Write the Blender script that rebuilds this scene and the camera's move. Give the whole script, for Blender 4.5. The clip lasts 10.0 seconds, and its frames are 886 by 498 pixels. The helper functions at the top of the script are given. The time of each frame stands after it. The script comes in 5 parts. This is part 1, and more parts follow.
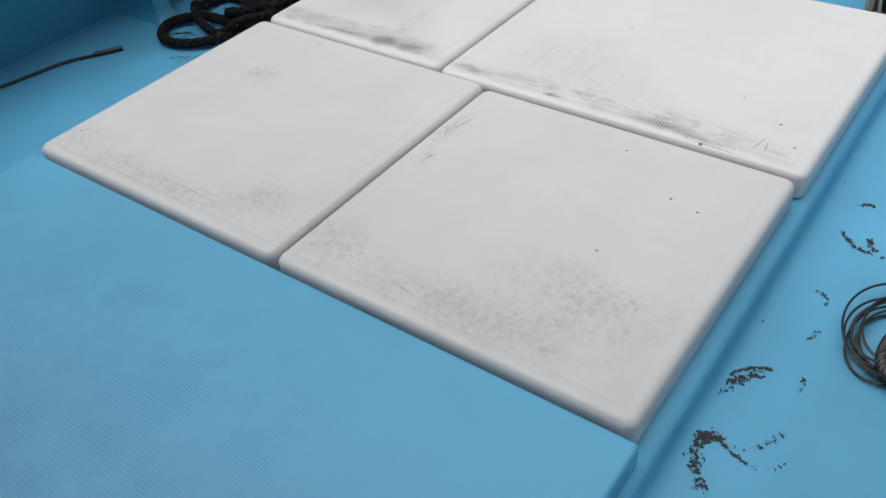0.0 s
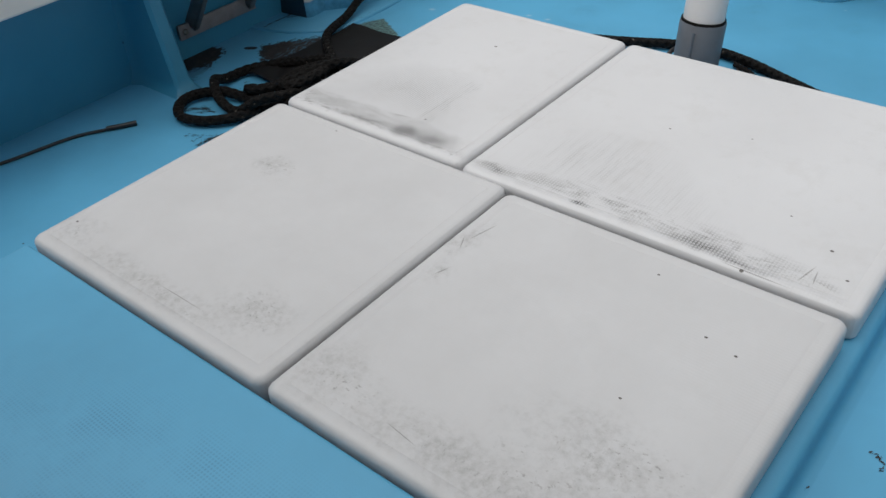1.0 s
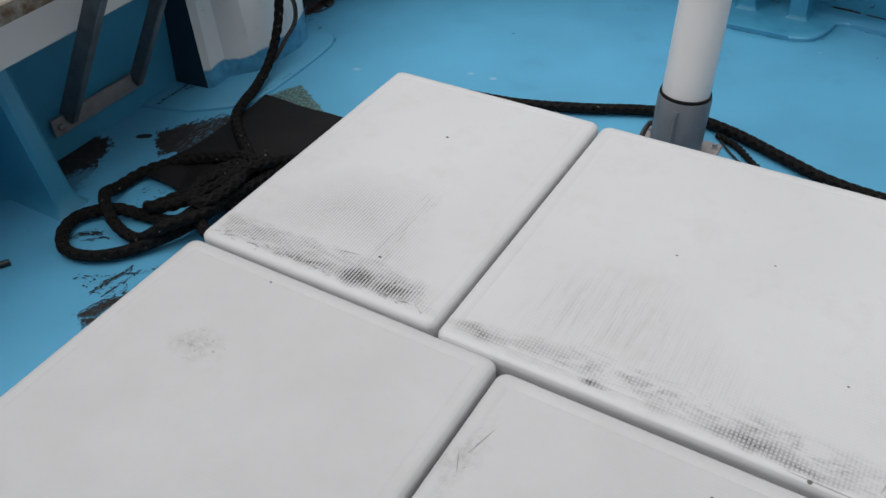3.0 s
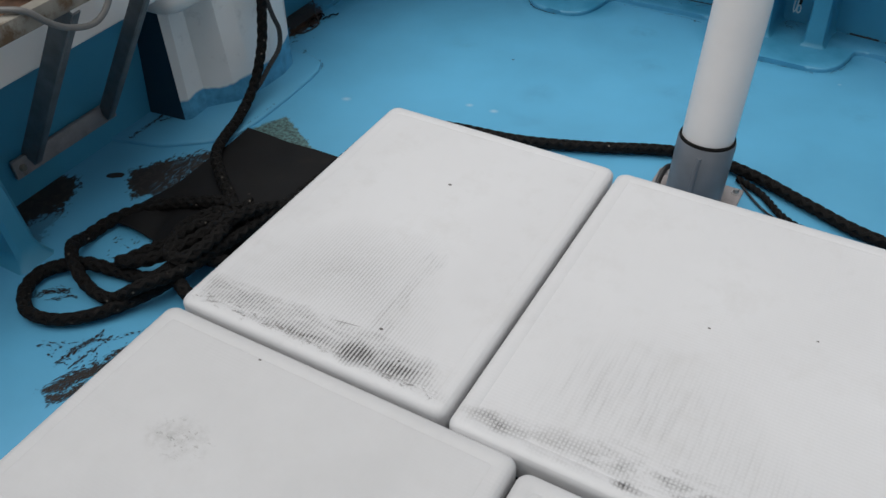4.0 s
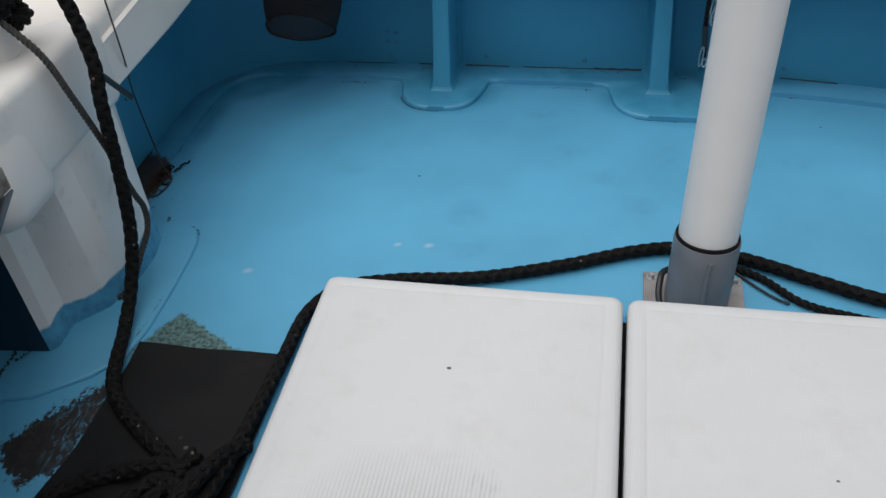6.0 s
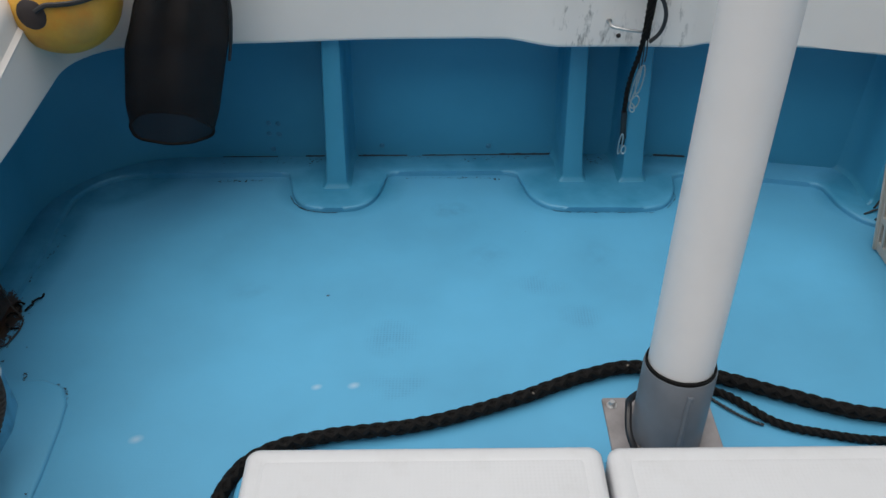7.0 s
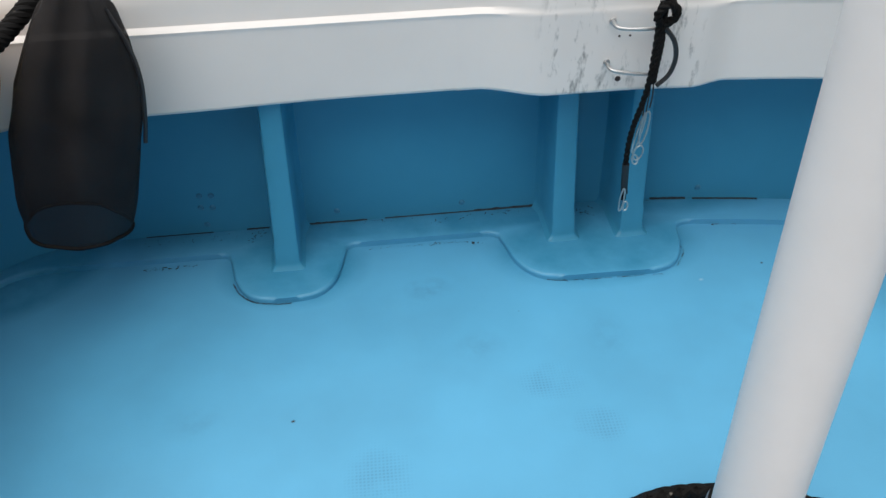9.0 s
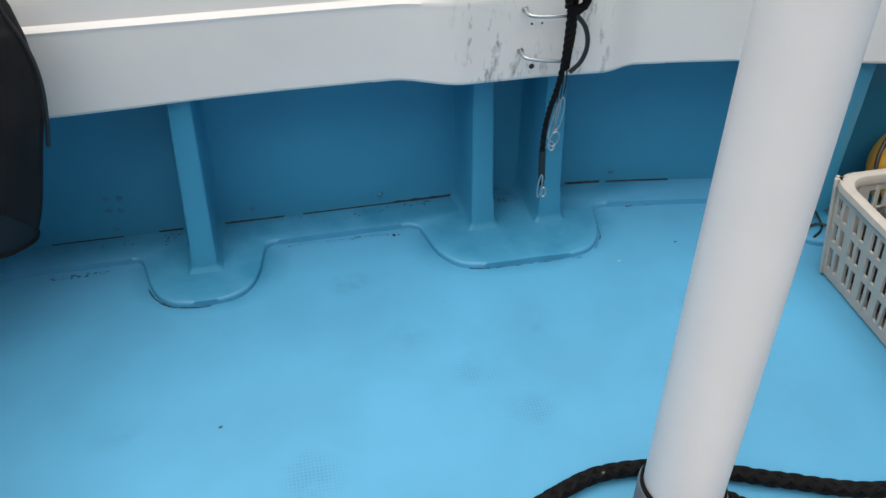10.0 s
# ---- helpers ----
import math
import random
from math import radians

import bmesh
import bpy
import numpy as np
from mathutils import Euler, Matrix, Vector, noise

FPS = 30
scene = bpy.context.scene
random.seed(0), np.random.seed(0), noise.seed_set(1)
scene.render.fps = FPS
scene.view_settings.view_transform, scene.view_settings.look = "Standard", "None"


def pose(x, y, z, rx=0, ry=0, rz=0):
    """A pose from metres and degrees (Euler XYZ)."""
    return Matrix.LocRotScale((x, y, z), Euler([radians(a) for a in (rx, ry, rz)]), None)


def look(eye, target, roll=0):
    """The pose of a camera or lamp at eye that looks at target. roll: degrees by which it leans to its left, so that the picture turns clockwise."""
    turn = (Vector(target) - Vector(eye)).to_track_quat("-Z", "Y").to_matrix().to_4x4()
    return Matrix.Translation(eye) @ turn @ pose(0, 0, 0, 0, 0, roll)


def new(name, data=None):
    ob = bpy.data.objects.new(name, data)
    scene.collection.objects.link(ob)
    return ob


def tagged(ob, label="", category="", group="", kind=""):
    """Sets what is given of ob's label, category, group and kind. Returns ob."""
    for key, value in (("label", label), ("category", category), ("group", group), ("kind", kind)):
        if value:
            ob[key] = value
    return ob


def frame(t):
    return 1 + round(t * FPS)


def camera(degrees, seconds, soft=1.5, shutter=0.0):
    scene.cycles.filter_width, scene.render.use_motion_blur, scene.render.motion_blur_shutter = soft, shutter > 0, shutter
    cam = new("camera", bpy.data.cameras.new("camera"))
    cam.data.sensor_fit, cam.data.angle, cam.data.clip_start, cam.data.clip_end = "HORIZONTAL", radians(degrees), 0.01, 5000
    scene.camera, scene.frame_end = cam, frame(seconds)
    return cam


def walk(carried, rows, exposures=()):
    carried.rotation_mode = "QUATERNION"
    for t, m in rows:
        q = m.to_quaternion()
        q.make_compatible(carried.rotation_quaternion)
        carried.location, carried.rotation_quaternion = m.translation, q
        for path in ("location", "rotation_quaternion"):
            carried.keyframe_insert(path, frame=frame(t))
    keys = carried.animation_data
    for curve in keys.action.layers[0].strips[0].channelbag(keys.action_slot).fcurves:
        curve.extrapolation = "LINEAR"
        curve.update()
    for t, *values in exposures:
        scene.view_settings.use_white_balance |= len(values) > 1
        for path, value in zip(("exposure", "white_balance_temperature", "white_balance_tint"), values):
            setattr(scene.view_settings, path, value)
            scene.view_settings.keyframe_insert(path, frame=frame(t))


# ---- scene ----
cam = camera(54.3, 10.0)
PATH = [
    (0, (1.215, -0.912, 1.366), (0.259, 0.279, 0.075), -4.9),
    (0.5, (1.16, -0.796, 1.39), (0.164, 0.413, 0.147), -4.5),
    (1, (1.105, -0.669, 1.395), (0.053, 0.52, 0.18), -4.3),
    (1.5, (1.064, -0.5, 1.392), (-0.095, 0.643, 0.23), -4.0),
    (2, (0.945, -0.391, 1.373), (-0.214, 0.721, 0.181), -4.8),
    (2.5, (0.727, -0.29, 1.441), (-0.226, 0.931, 0.175), -4.4),
    (2.7, (0.657, -0.265, 1.498), (-0.231, 0.979, 0.208), -4.0),
    (3.8, (0.431, -0.039, 1.528), (-0.36, 1.238, 0.207), -3.2),
    (4, (0.378, -0.018, 1.517), (-0.401, 1.262, 0.191), -2.3),
    (4.5, (0.196, -0.002, 1.522), (-0.449, 1.338, 0.184), -5.1),
    (5, (0.023, 0.008, 1.54), (-0.473, 1.424, 0.218), -3.2),
    (5.5, (-0.115, 0.138, 1.514), (-0.547, 1.596, 0.216), -4.4),
    (6, (-0.249, 0.323, 1.494), (-0.598, 1.828, 0.224), -4.5),
    (6.2, (-0.315, 0.387, 1.461), (-0.577, 1.941, 0.23), -3.0),
    (7.3, (-0.514, 0.808, 1.496), (-0.48, 2.4, 0.286), -0.2),
    (7.5, (-0.505, 0.886, 1.494), (-0.487, 2.483, 0.291), 0.1),
    (8, (-0.49, 1.022, 1.473), (-0.499, 2.592, 0.234), 0.2),
    (8.5, (-0.545, 1.118, 1.479), (-0.523, 2.667, 0.215), -1.6),
    (9, (-0.586, 1.184, 1.465), (-0.429, 2.727, 0.202), -1.2),
    (9.5, (-0.598, 1.207, 1.463), (-0.302, 2.712, 0.179), 0.1),
    (10, (-0.612, 1.201, 1.463), (-0.254, 2.694, 0.181), 1.0),
]
walk(cam, [(t, look(eye, target, roll)) for t, eye, target, roll in PATH], ((0, 0.27), (1, 0.08), (2, -0.08), (2.7, -0.03), (4, 0.0), (5.5, 0.03), (7.3, 0.1), (7.5, 0.18), (8, 0.44), (9.5, 0.46), (10, 0.46)))

# ---- world and light: a bright overcast day ----
world = bpy.data.worlds.new("overcast_sky")
scene.world = world
world.use_nodes = True
wn = world.node_tree
wn.nodes.clear()
sky = wn.nodes.new("ShaderNodeTexSky")
sky.sky_type = "NISHITA"
sky.sun_disc = False
sky.sun_elevation, sky.sun_rotation = radians(74), radians(-130)
sky.air_density, sky.dust_density = 1.0, 4.0
haze = wn.nodes.new("ShaderNodeMix")
haze.data_type = "RGBA"
haze.inputs[0].default_value = 0.75
haze.inputs[7].default_value = (8.0, 8.0, 7.9, 1)
wbg = wn.nodes.new("ShaderNodeBackground")
wbg.inputs[1].default_value = 0.06
wout = wn.nodes.new("ShaderNodeOutputWorld")
wn.links.new(sky.outputs[0], haze.inputs[6])
wn.links.new(haze.outputs[2], wbg.inputs[0])
wn.links.new(wbg.outputs[0], wout.inputs[0])

sun_data = bpy.data.lights.new("sun", "SUN")
sun_data.energy, sun_data.angle, sun_data.color = 2.3, radians(75), (1.0, 0.985, 0.96)
sun = new("sun", sun_data)
sun.matrix_world = look((-1.7, -0.5, 8.0), (0.0, 1.0, 0.0))


# ---- material helpers ----
def material(name):
    m = bpy.data.materials.new(name)
    m.use_nodes = True
    return m, m.node_tree, m.node_tree.nodes["Principled BSDF"]


def node(nt, kind, **values):
    n = nt.nodes.new(kind)
    for key, value in values.items():
        setattr(n, key, value)
    return n


def plug(nt, socket, value):
    if hasattr(value, "is_output"):
        nt.links.new(value, socket)
    else:
        socket.default_value = value


def calc(nt, op, a, b=0.0, clamp=False):
    n = node(nt, "ShaderNodeMath", operation=op, use_clamp=clamp)
    plug(nt, n.inputs[0], a)
    plug(nt, n.inputs[1], b)
    return n.outputs[0]


def ramp(nt, fac, low, high):
    n = node(nt, "ShaderNodeMapRange")
    plug(nt, n.inputs[0], fac)
    n.inputs[1].default_value, n.inputs[2].default_value = low, high
    return n.outputs[0]


def mixed(nt, fac, a, b):
    n = node(nt, "ShaderNodeMix", data_type="RGBA")
    plug(nt, n.inputs[0], fac)
    plug(nt, n.inputs[6], (*a, 1) if isinstance(a, tuple) else a)
    plug(nt, n.inputs[7], (*b, 1) if isinstance(b, tuple) else b)
    return n.outputs[2]


def place(nt):
    return node(nt, "ShaderNodeNewGeometry").outputs["Position"]


def scaled(nt, vec, s):
    n = node(nt, "ShaderNodeVectorMath", operation="MULTIPLY")
    plug(nt, n.inputs[0], vec)
    n.inputs[1].default_value = s
    return n.outputs[0]


def grain(nt, vec, scale, detail=3.0, rough=0.55, warp=0.0):
    n = node(nt, "ShaderNodeTexNoise")
    plug(nt, n.inputs["Vector"], vec)
    n.inputs["Scale"].default_value, n.inputs["Detail"].default_value = scale, detail
    n.inputs["Roughness"].default_value, n.inputs["Distortion"].default_value = rough, warp
    return n.outputs[0]


def spot(nt, vec, c, r, turn=0.0):
    """1 in the middle of an ellipse on the plan, falling to 0 at its rim."""
    n = node(nt, "ShaderNodeMapping", vector_type="TEXTURE")
    plug(nt, n.inputs[0], vec)
    n.inputs[1].default_value = (c[0], c[1], c[2] if len(c) > 2 else 0)
    n.inputs[2].default_value = (0, 0, radians(turn))
    n.inputs[3].default_value = (r[0], r[1], r[2] if len(r) > 2 else 50)
    length = node(nt, "ShaderNodeVectorMath", operation="LENGTH")
    nt.links.new(n.outputs[0], length.inputs[0])
    return calc(nt, "SUBTRACT", 1.0, length.outputs["Value"], True)


def area(nt, vec, outline):
    """How far inside a convex plan outline (given anticlockwise) a point lies, in metres."""
    out = None
    for (x0, y0), (x1, y1) in zip(outline, outline[1:] + outline[:1]):
        length = math.hypot(x1 - x0, y1 - y0)
        n = (-(y1 - y0) / length, (x1 - x0) / length, 0)
        d = node(nt, "ShaderNodeVectorMath", operation="DOT_PRODUCT")
        plug(nt, d.inputs[0], vec)
        d.inputs[1].default_value = n
        v = calc(nt, "SUBTRACT", d.outputs["Value"], n[0] * x0 + n[1] * y0)
        out = v if out is None else calc(nt, "MINIMUM", out, v)
    return out


def most(nt, values):
    out = values[0]
    for v in values[1:]:
        out = calc(nt, "MAXIMUM", out, v)
    return out


def relief(nt, bsdf, height, strength, distance):
    n = node(nt, "ShaderNodeBump")
    n.inputs["Strength"].default_value, n.inputs["Distance"].default_value = strength, distance
    plug(nt, n.inputs["Height"], height)
    nt.links.new(n.outputs[0], bsdf.inputs["Normal"])


def stripes(nt, vec, axis, pitch):
    """A fine ridge pattern, 0 to 1, across one axis."""
    n = node(nt, "ShaderNodeSeparateXYZ")
    plug(nt, n.inputs[0], vec)
    return calc(nt, "ADD", 0.5, calc(nt, "MULTIPLY", 0.5, calc(nt, "SINE", calc(nt, "MULTIPLY", n.outputs[axis], 2 * math.pi / pitch))))


def simple(name, colour, rough=0.5, metal=0.0, vary=0.15, scale=25.0, bump=0.15, depth=0.001, dirt=None, dirt_scale=9.0, dirt_from=0.55):
    m, nt, b = material(name)
    p = place(nt)
    g = grain(nt, p, scale, 4)
    dark = tuple(c * (1 - vary) for c in colour)
    light = tuple(min(1, c * (1 + vary)) for c in colour)
    col = mixed(nt, ramp(nt, g, 0.3, 0.7), dark, light)
    if dirt:
        col = mixed(nt, ramp(nt, grain(nt, p, dirt_scale, 6, 0.65), dirt_from, dirt_from + 0.14), col, dirt)
    nt.links.new(col, b.inputs["Base Color"])
    plug(nt, b.inputs["Roughness"], calc(nt, "ADD", rough - 0.08, calc(nt, "MULTIPLY", g, 0.16)))
    b.inputs["Metallic"].default_value = metal
    relief(nt, b, grain(nt, p, scale * 6, 3), bump, depth)
    return m


BLUE = (0.090, 0.345, 0.550)
TAR = (0.012, 0.011, 0.012)


def deck_paint():
    """Glossy sky-blue paint over glass fibre: faint weave, scuffs, tar marks and rust."""
    m, nt, b = material("blue_deck_paint")
    p = place(nt)
    broad, mid, fine = grain(nt, p, 1.7, 4), grain(nt, p, 7, 5, 0.6), grain(nt, p, 60, 4)
    col = mixed(nt, ramp(nt, broad, 0.35, 0.65), tuple(c * 0.9 for c in BLUE), tuple(c * 1.08 for c in BLUE))
    # worn patches where the weave of the cloth shows through
    turned = node(nt, "ShaderNodeMapping")
    nt.links.new(p, turned.inputs[0])
    turned.inputs[2].default_value = (0, 0, radians(1))
    weave = calc(nt, "MULTIPLY", stripes(nt, turned.outputs[0], 0, 0.008), stripes(nt, turned.outputs[0], 1, 0.008))
    front = spot(nt, p, (-0.15, -0.48), (0.75, 0.42), 20)
    patches = most(nt, [calc(nt, "MULTIPLY", front, 1.2), spot(nt, p, (-0.21, 2.475), (0.09, 0.07)), spot(nt, p, (-0.137, 2.34), (0.07, 0.06)), spot(nt, p, (-0.613, 2.275), (0.09, 0.10)), spot(nt, p, (-0.605, 2.10), (0.10, 0.06))])
    worn = calc(nt, "MULTIPLY", ramp(nt, mid, 0.42, 0.66), ramp(nt, patches, 0.05, 0.5))
    col = mixed(nt, calc(nt, "MULTIPLY", worn, calc(nt, "ADD", 0.08, calc(nt, "MULTIPLY", weave, 0.42))), col, (0.03, 0.12, 0.22))
    # soft grey smudges
    smudge = most(nt, [spot(nt, p, (-0.46, 2.82), (0.07, 0.05)), calc(nt, "MULTIPLY", spot(nt, p, (-0.36, 2.6), (0.07, 0.06)), 0.55), calc(nt, "MULTIPLY", spot(nt, p, (-1.0, 2.45), (0.08, 0.06)), 0.35), calc(nt, "MULTIPLY", spot(nt, p, (0.33, 2.6), (0.08, 0.08)), 0.4), calc(nt, "MULTIPLY", spot(nt, p, (-0.05, 2.6), (0.06, 0.10)), 0.45)])
    col = mixed(nt, calc(nt, "MULTIPLY", calc(nt, "MULTIPLY", ramp(nt, smudge, 0, 0.8), 0.45), ramp(nt, grain(nt, p, 22, 4), 0.35, 0.75)), col, (0.03, 0.11, 0.18))
    # darker teal on the post pads, along the margin and in the corner
    teal = most(nt, [spot(nt, p, (-0.80, 2.95), (0.21, 0.17)), spot(nt, p, (0.0, 2.93), (0.31, 0.17)), spot(nt, p, (0.84, 2.88), (0.2, 0.16)), calc(nt, "MULTIPLY", spot(nt, p, (-0.35, 3.10), (1.3, 0.11)), 0.8), calc(nt, "MULTIPLY", spot(nt, p, (-1.66, 2.75), (0.14, 0.6)), 0.9), spot(nt, p, (-1.50, 3.0), (0.28, 0.16), 35)])
    col = mixed(nt, calc(nt, "MULTIPLY", calc(nt, "MULTIPLY", ramp(nt, teal, 0.0, 0.35), 0.75), ramp(nt, grain(nt, p, 9, 5, 0.6), 0.0, 0.65)), col, (0.014, 0.175, 0.30))
    # scattered specks
    specks = node(nt, "ShaderNodeTexVoronoi")
    nt.links.new(p, specks.inputs[0])
    specks.inputs["Scale"].default_value = 5.5
    tone = node(nt, "ShaderNodeSeparateColor")
    nt.links.new(specks.outputs["Color"], tone.inputs[0])
    dots = calc(nt, "MULTIPLY", ramp(nt, specks.outputs["Distance"], 0.022, 0.012), ramp(nt, tone.outputs[0], 0.6, 0.62))
    col = mixed(nt, dots, col, (0.02, 0.05, 0.07))
    pale = most(nt, [spot(nt, p, (x, y), (r, r * 0.7), 20) for x, y, r in ((-0.788, 2.10, 0.016), (-0.701, 2.104, 0.018), (-1.170, 1.948, 0.020), (0.236, 2.763, 0.008))])
    col = mixed(nt, calc(nt, "MULTIPLY", ramp(nt, pale, 0.0, 0.9), 0.45), col, (0.55, 0.62, 0.68))
    # old black paint, rust and film, each with a ragged outline
    rag = grain(nt, p, 34, 6, 0.72, 0.8)
    stroke = grain(nt, scaled(nt, p, (95, 38, 40)), 1.0, 5, 0.65, 0.6)
    ragged = calc(nt, "MULTIPLY", calc(nt, "SUBTRACT", calc(nt, "ADD", rag, stroke), 1.0), 0.09)
    patch = calc(nt, "MAXIMUM", area(nt, p, [(-1.49, 0.93), (-1.53, 1.03), (-1.59, 1.19), (-1.65, 1.225), (-1.72, 1.18), (-1.72, 1.0), (-1.60, 0.92)]), area(nt, p, [(-1.41, 1.215), (-1.34, 1.27), (-1.33, 1.52), (-1.36, 1.53), (-1.46, 1.42), (-1.525, 1.325), (-1.49, 1.26)]))
    patch = calc(nt, "MAXIMUM", patch, calc(nt, "SUBTRACT", calc(nt, "MULTIPLY", spot(nt, p, (-1.545, 1.277), (0.055, 0.026), 30), 0.3), 0.14))
    solid = ramp(nt, calc(nt, "ADD", patch, ragged), 0.0, 0.010)
    bare = ramp(nt, calc(nt, "ADD", calc(nt, "ADD", area(nt, p, [(-1.47, 0.91), (-1.50, 1.03), (-1.57, 1.05), (-1.60, 0.92), (-1.55, 0.88)]), 0.02), ragged), 0.0, 0.02)
    flaked = calc(nt, "MULTIPLY", ramp(nt, spot(nt, p, (-1.365, 1.40), (0.075, 0.16)), 0.0, 0.5), ramp(nt, grain(nt, scaled(nt, p, (48, 20, 20)), 1.0, 6, 0.7, 0.6), 0.50, 0.66))
    bare = calc(nt, "MAXIMUM", bare, flaked)
    solid = calc(nt, "MULTIPLY", solid, calc(nt, "SUBTRACT", 1.0, calc(nt, "MULTIPLY", bare, 0.6)))
    rust = ramp(nt, calc(nt, "ADD", area(nt, p, [(-1.60, 2.20), (-1.575, 2.27), (-1.565, 2.345), (-1.61, 2.43), (-1.73, 2.47), (-1.73, 2.30), (-1.63, 2.22)]), calc(nt, "MULTIPLY", ragged, 1.1)), 0.0, 0.008)
    film = ramp(nt, calc(nt, "ADD", area(nt, p, [(-1.36, 1.60), (-1.04, 1.60), (-1.045, 1.638), (-1.285, 1.778), (-1.345, 1.655)]), calc(nt, "MULTIPLY", ragged, 0.35)), 0.0, 0.008)
    col = mixed(nt, film, col, mixed(nt, ramp(nt, grain(nt, p, 90, 3), 0.4, 0.62), (0.10, 0.20, 0.20), (0.03, 0.05, 0.05)))
    col = mixed(nt, rust, col, mixed(nt, ramp(nt, rag, 0.4, 0.7), (0.022, 0.014, 0.010), (0.060, 0.036, 0.024)))
    black = calc(nt, "MAXIMUM", solid, ramp(nt, most(nt, [spot(nt, p, (x, y), (r, r * 0.7), 20) for x, y, r in ((-0.793, 2.43, 0.007), (0.414, 2.806, 0.006))]), 0.1, 0.7))
    col = mixed(nt, black, col, mixed(nt, ramp(nt, rag, 0.46, 0.74), TAR, (0.040, 0.032, 0.028)))
    nt.links.new(col, b.inputs["Base Color"])
    plug(nt, b.inputs["Roughness"], calc(nt, "ADD", 0.34, calc(nt, "ADD", calc(nt, "MULTIPLY", mid, 0.2), calc(nt, "MULTIPLY", black, 0.3))))
    b.inputs["Specular IOR Level"].default_value = 0.45
    height = calc(nt, "ADD", calc(nt, "MULTIPLY", weave, calc(nt, "ADD", 0.06, calc(nt, "MULTIPLY", ramp(nt, patches, 0.0, 0.5), 0.35))), calc(nt, "ADD", calc(nt, "MULTIPLY", mid, 1.2), calc(nt, "MULTIPLY", fine, 0.15)))
    relief(nt, b, height, 0.35, 0.0022)
    return m


def blue_wall():
    m, nt, b = material("blue_bulwark_paint")
    p = place(nt)
    col = mixed(nt, ramp(nt, grain(nt, p, 2.3, 5), 0.3, 0.7), (0.034, 0.224, 0.368), (0.046, 0.270, 0.432))
    holes = node(nt, "ShaderNodeTexVoronoi")
    nt.links.new(p, holes.inputs[0])
    holes.inputs["Scale"].default_value = 7
    tone = node(nt, "ShaderNodeSeparateColor")
    nt.links.new(holes.outputs["Color"], tone.inputs[0])
    col = mixed(nt, calc(nt, "MULTIPLY", ramp(nt, holes.outputs["Distance"], 0.06, 0.03), ramp(nt, tone.outputs[1], 0.8, 0.82)), col, (0.015, 0.07, 0.12))
    nt.links.new(col, b.inputs["Base Color"])
    plug(nt, b.inputs["Roughness"], calc(nt, "ADD", 0.3, calc(nt, "MULTIPLY", grain(nt, p, 9, 4), 0.2)))
    relief(nt, b, calc(nt, "ADD", grain(nt, p, 6, 3), calc(nt, "MULTIPLY", grain(nt, p, 45, 3), 0.15)), 0.3, 0.004)
    return m


def white_gelcoat(name, colour, marks, stains=()):
    m, nt, b = material(name)
    p = place(nt)
    col = mixed(nt, ramp(nt, grain(nt, p, 3, 4), 0.35, 0.65), tuple(c * 0.95 for c in colour), colour)
    scuffs = ramp(nt, grain(nt, scaled(nt, p, (40, 40, 14)), 1.0, 6, 0.7), 0.55, 0.72)
    around = most(nt, [spot(nt, p, c, r) for c, r in marks])
    col = mixed(nt, calc(nt, "MULTIPLY", scuffs, ramp(nt, around, 0.0, 0.6)), col, (0.20, 0.20, 0.19))
    for c, r in stains:
        brown = calc(nt, "MULTIPLY", ramp(nt, spot(nt, p, c, r), 0.0, 0.5), ramp(nt, grain(nt, p, 11, 6, 0.65), 0.30, 0.62))
        col = mixed(nt, calc(nt, "MULTIPLY", brown, 0.75), col, (0.20, 0.185, 0.165))
    nt.links.new(col, b.inputs["Base Color"])
    plug(nt, b.inputs["Roughness"], calc(nt, "ADD", 0.28, calc(nt, "MULTIPLY", grain(nt, p, 12, 4), 0.2)))
    relief(nt, b, grain(nt, p, 5, 3), 0.15, 0.003)
    return m


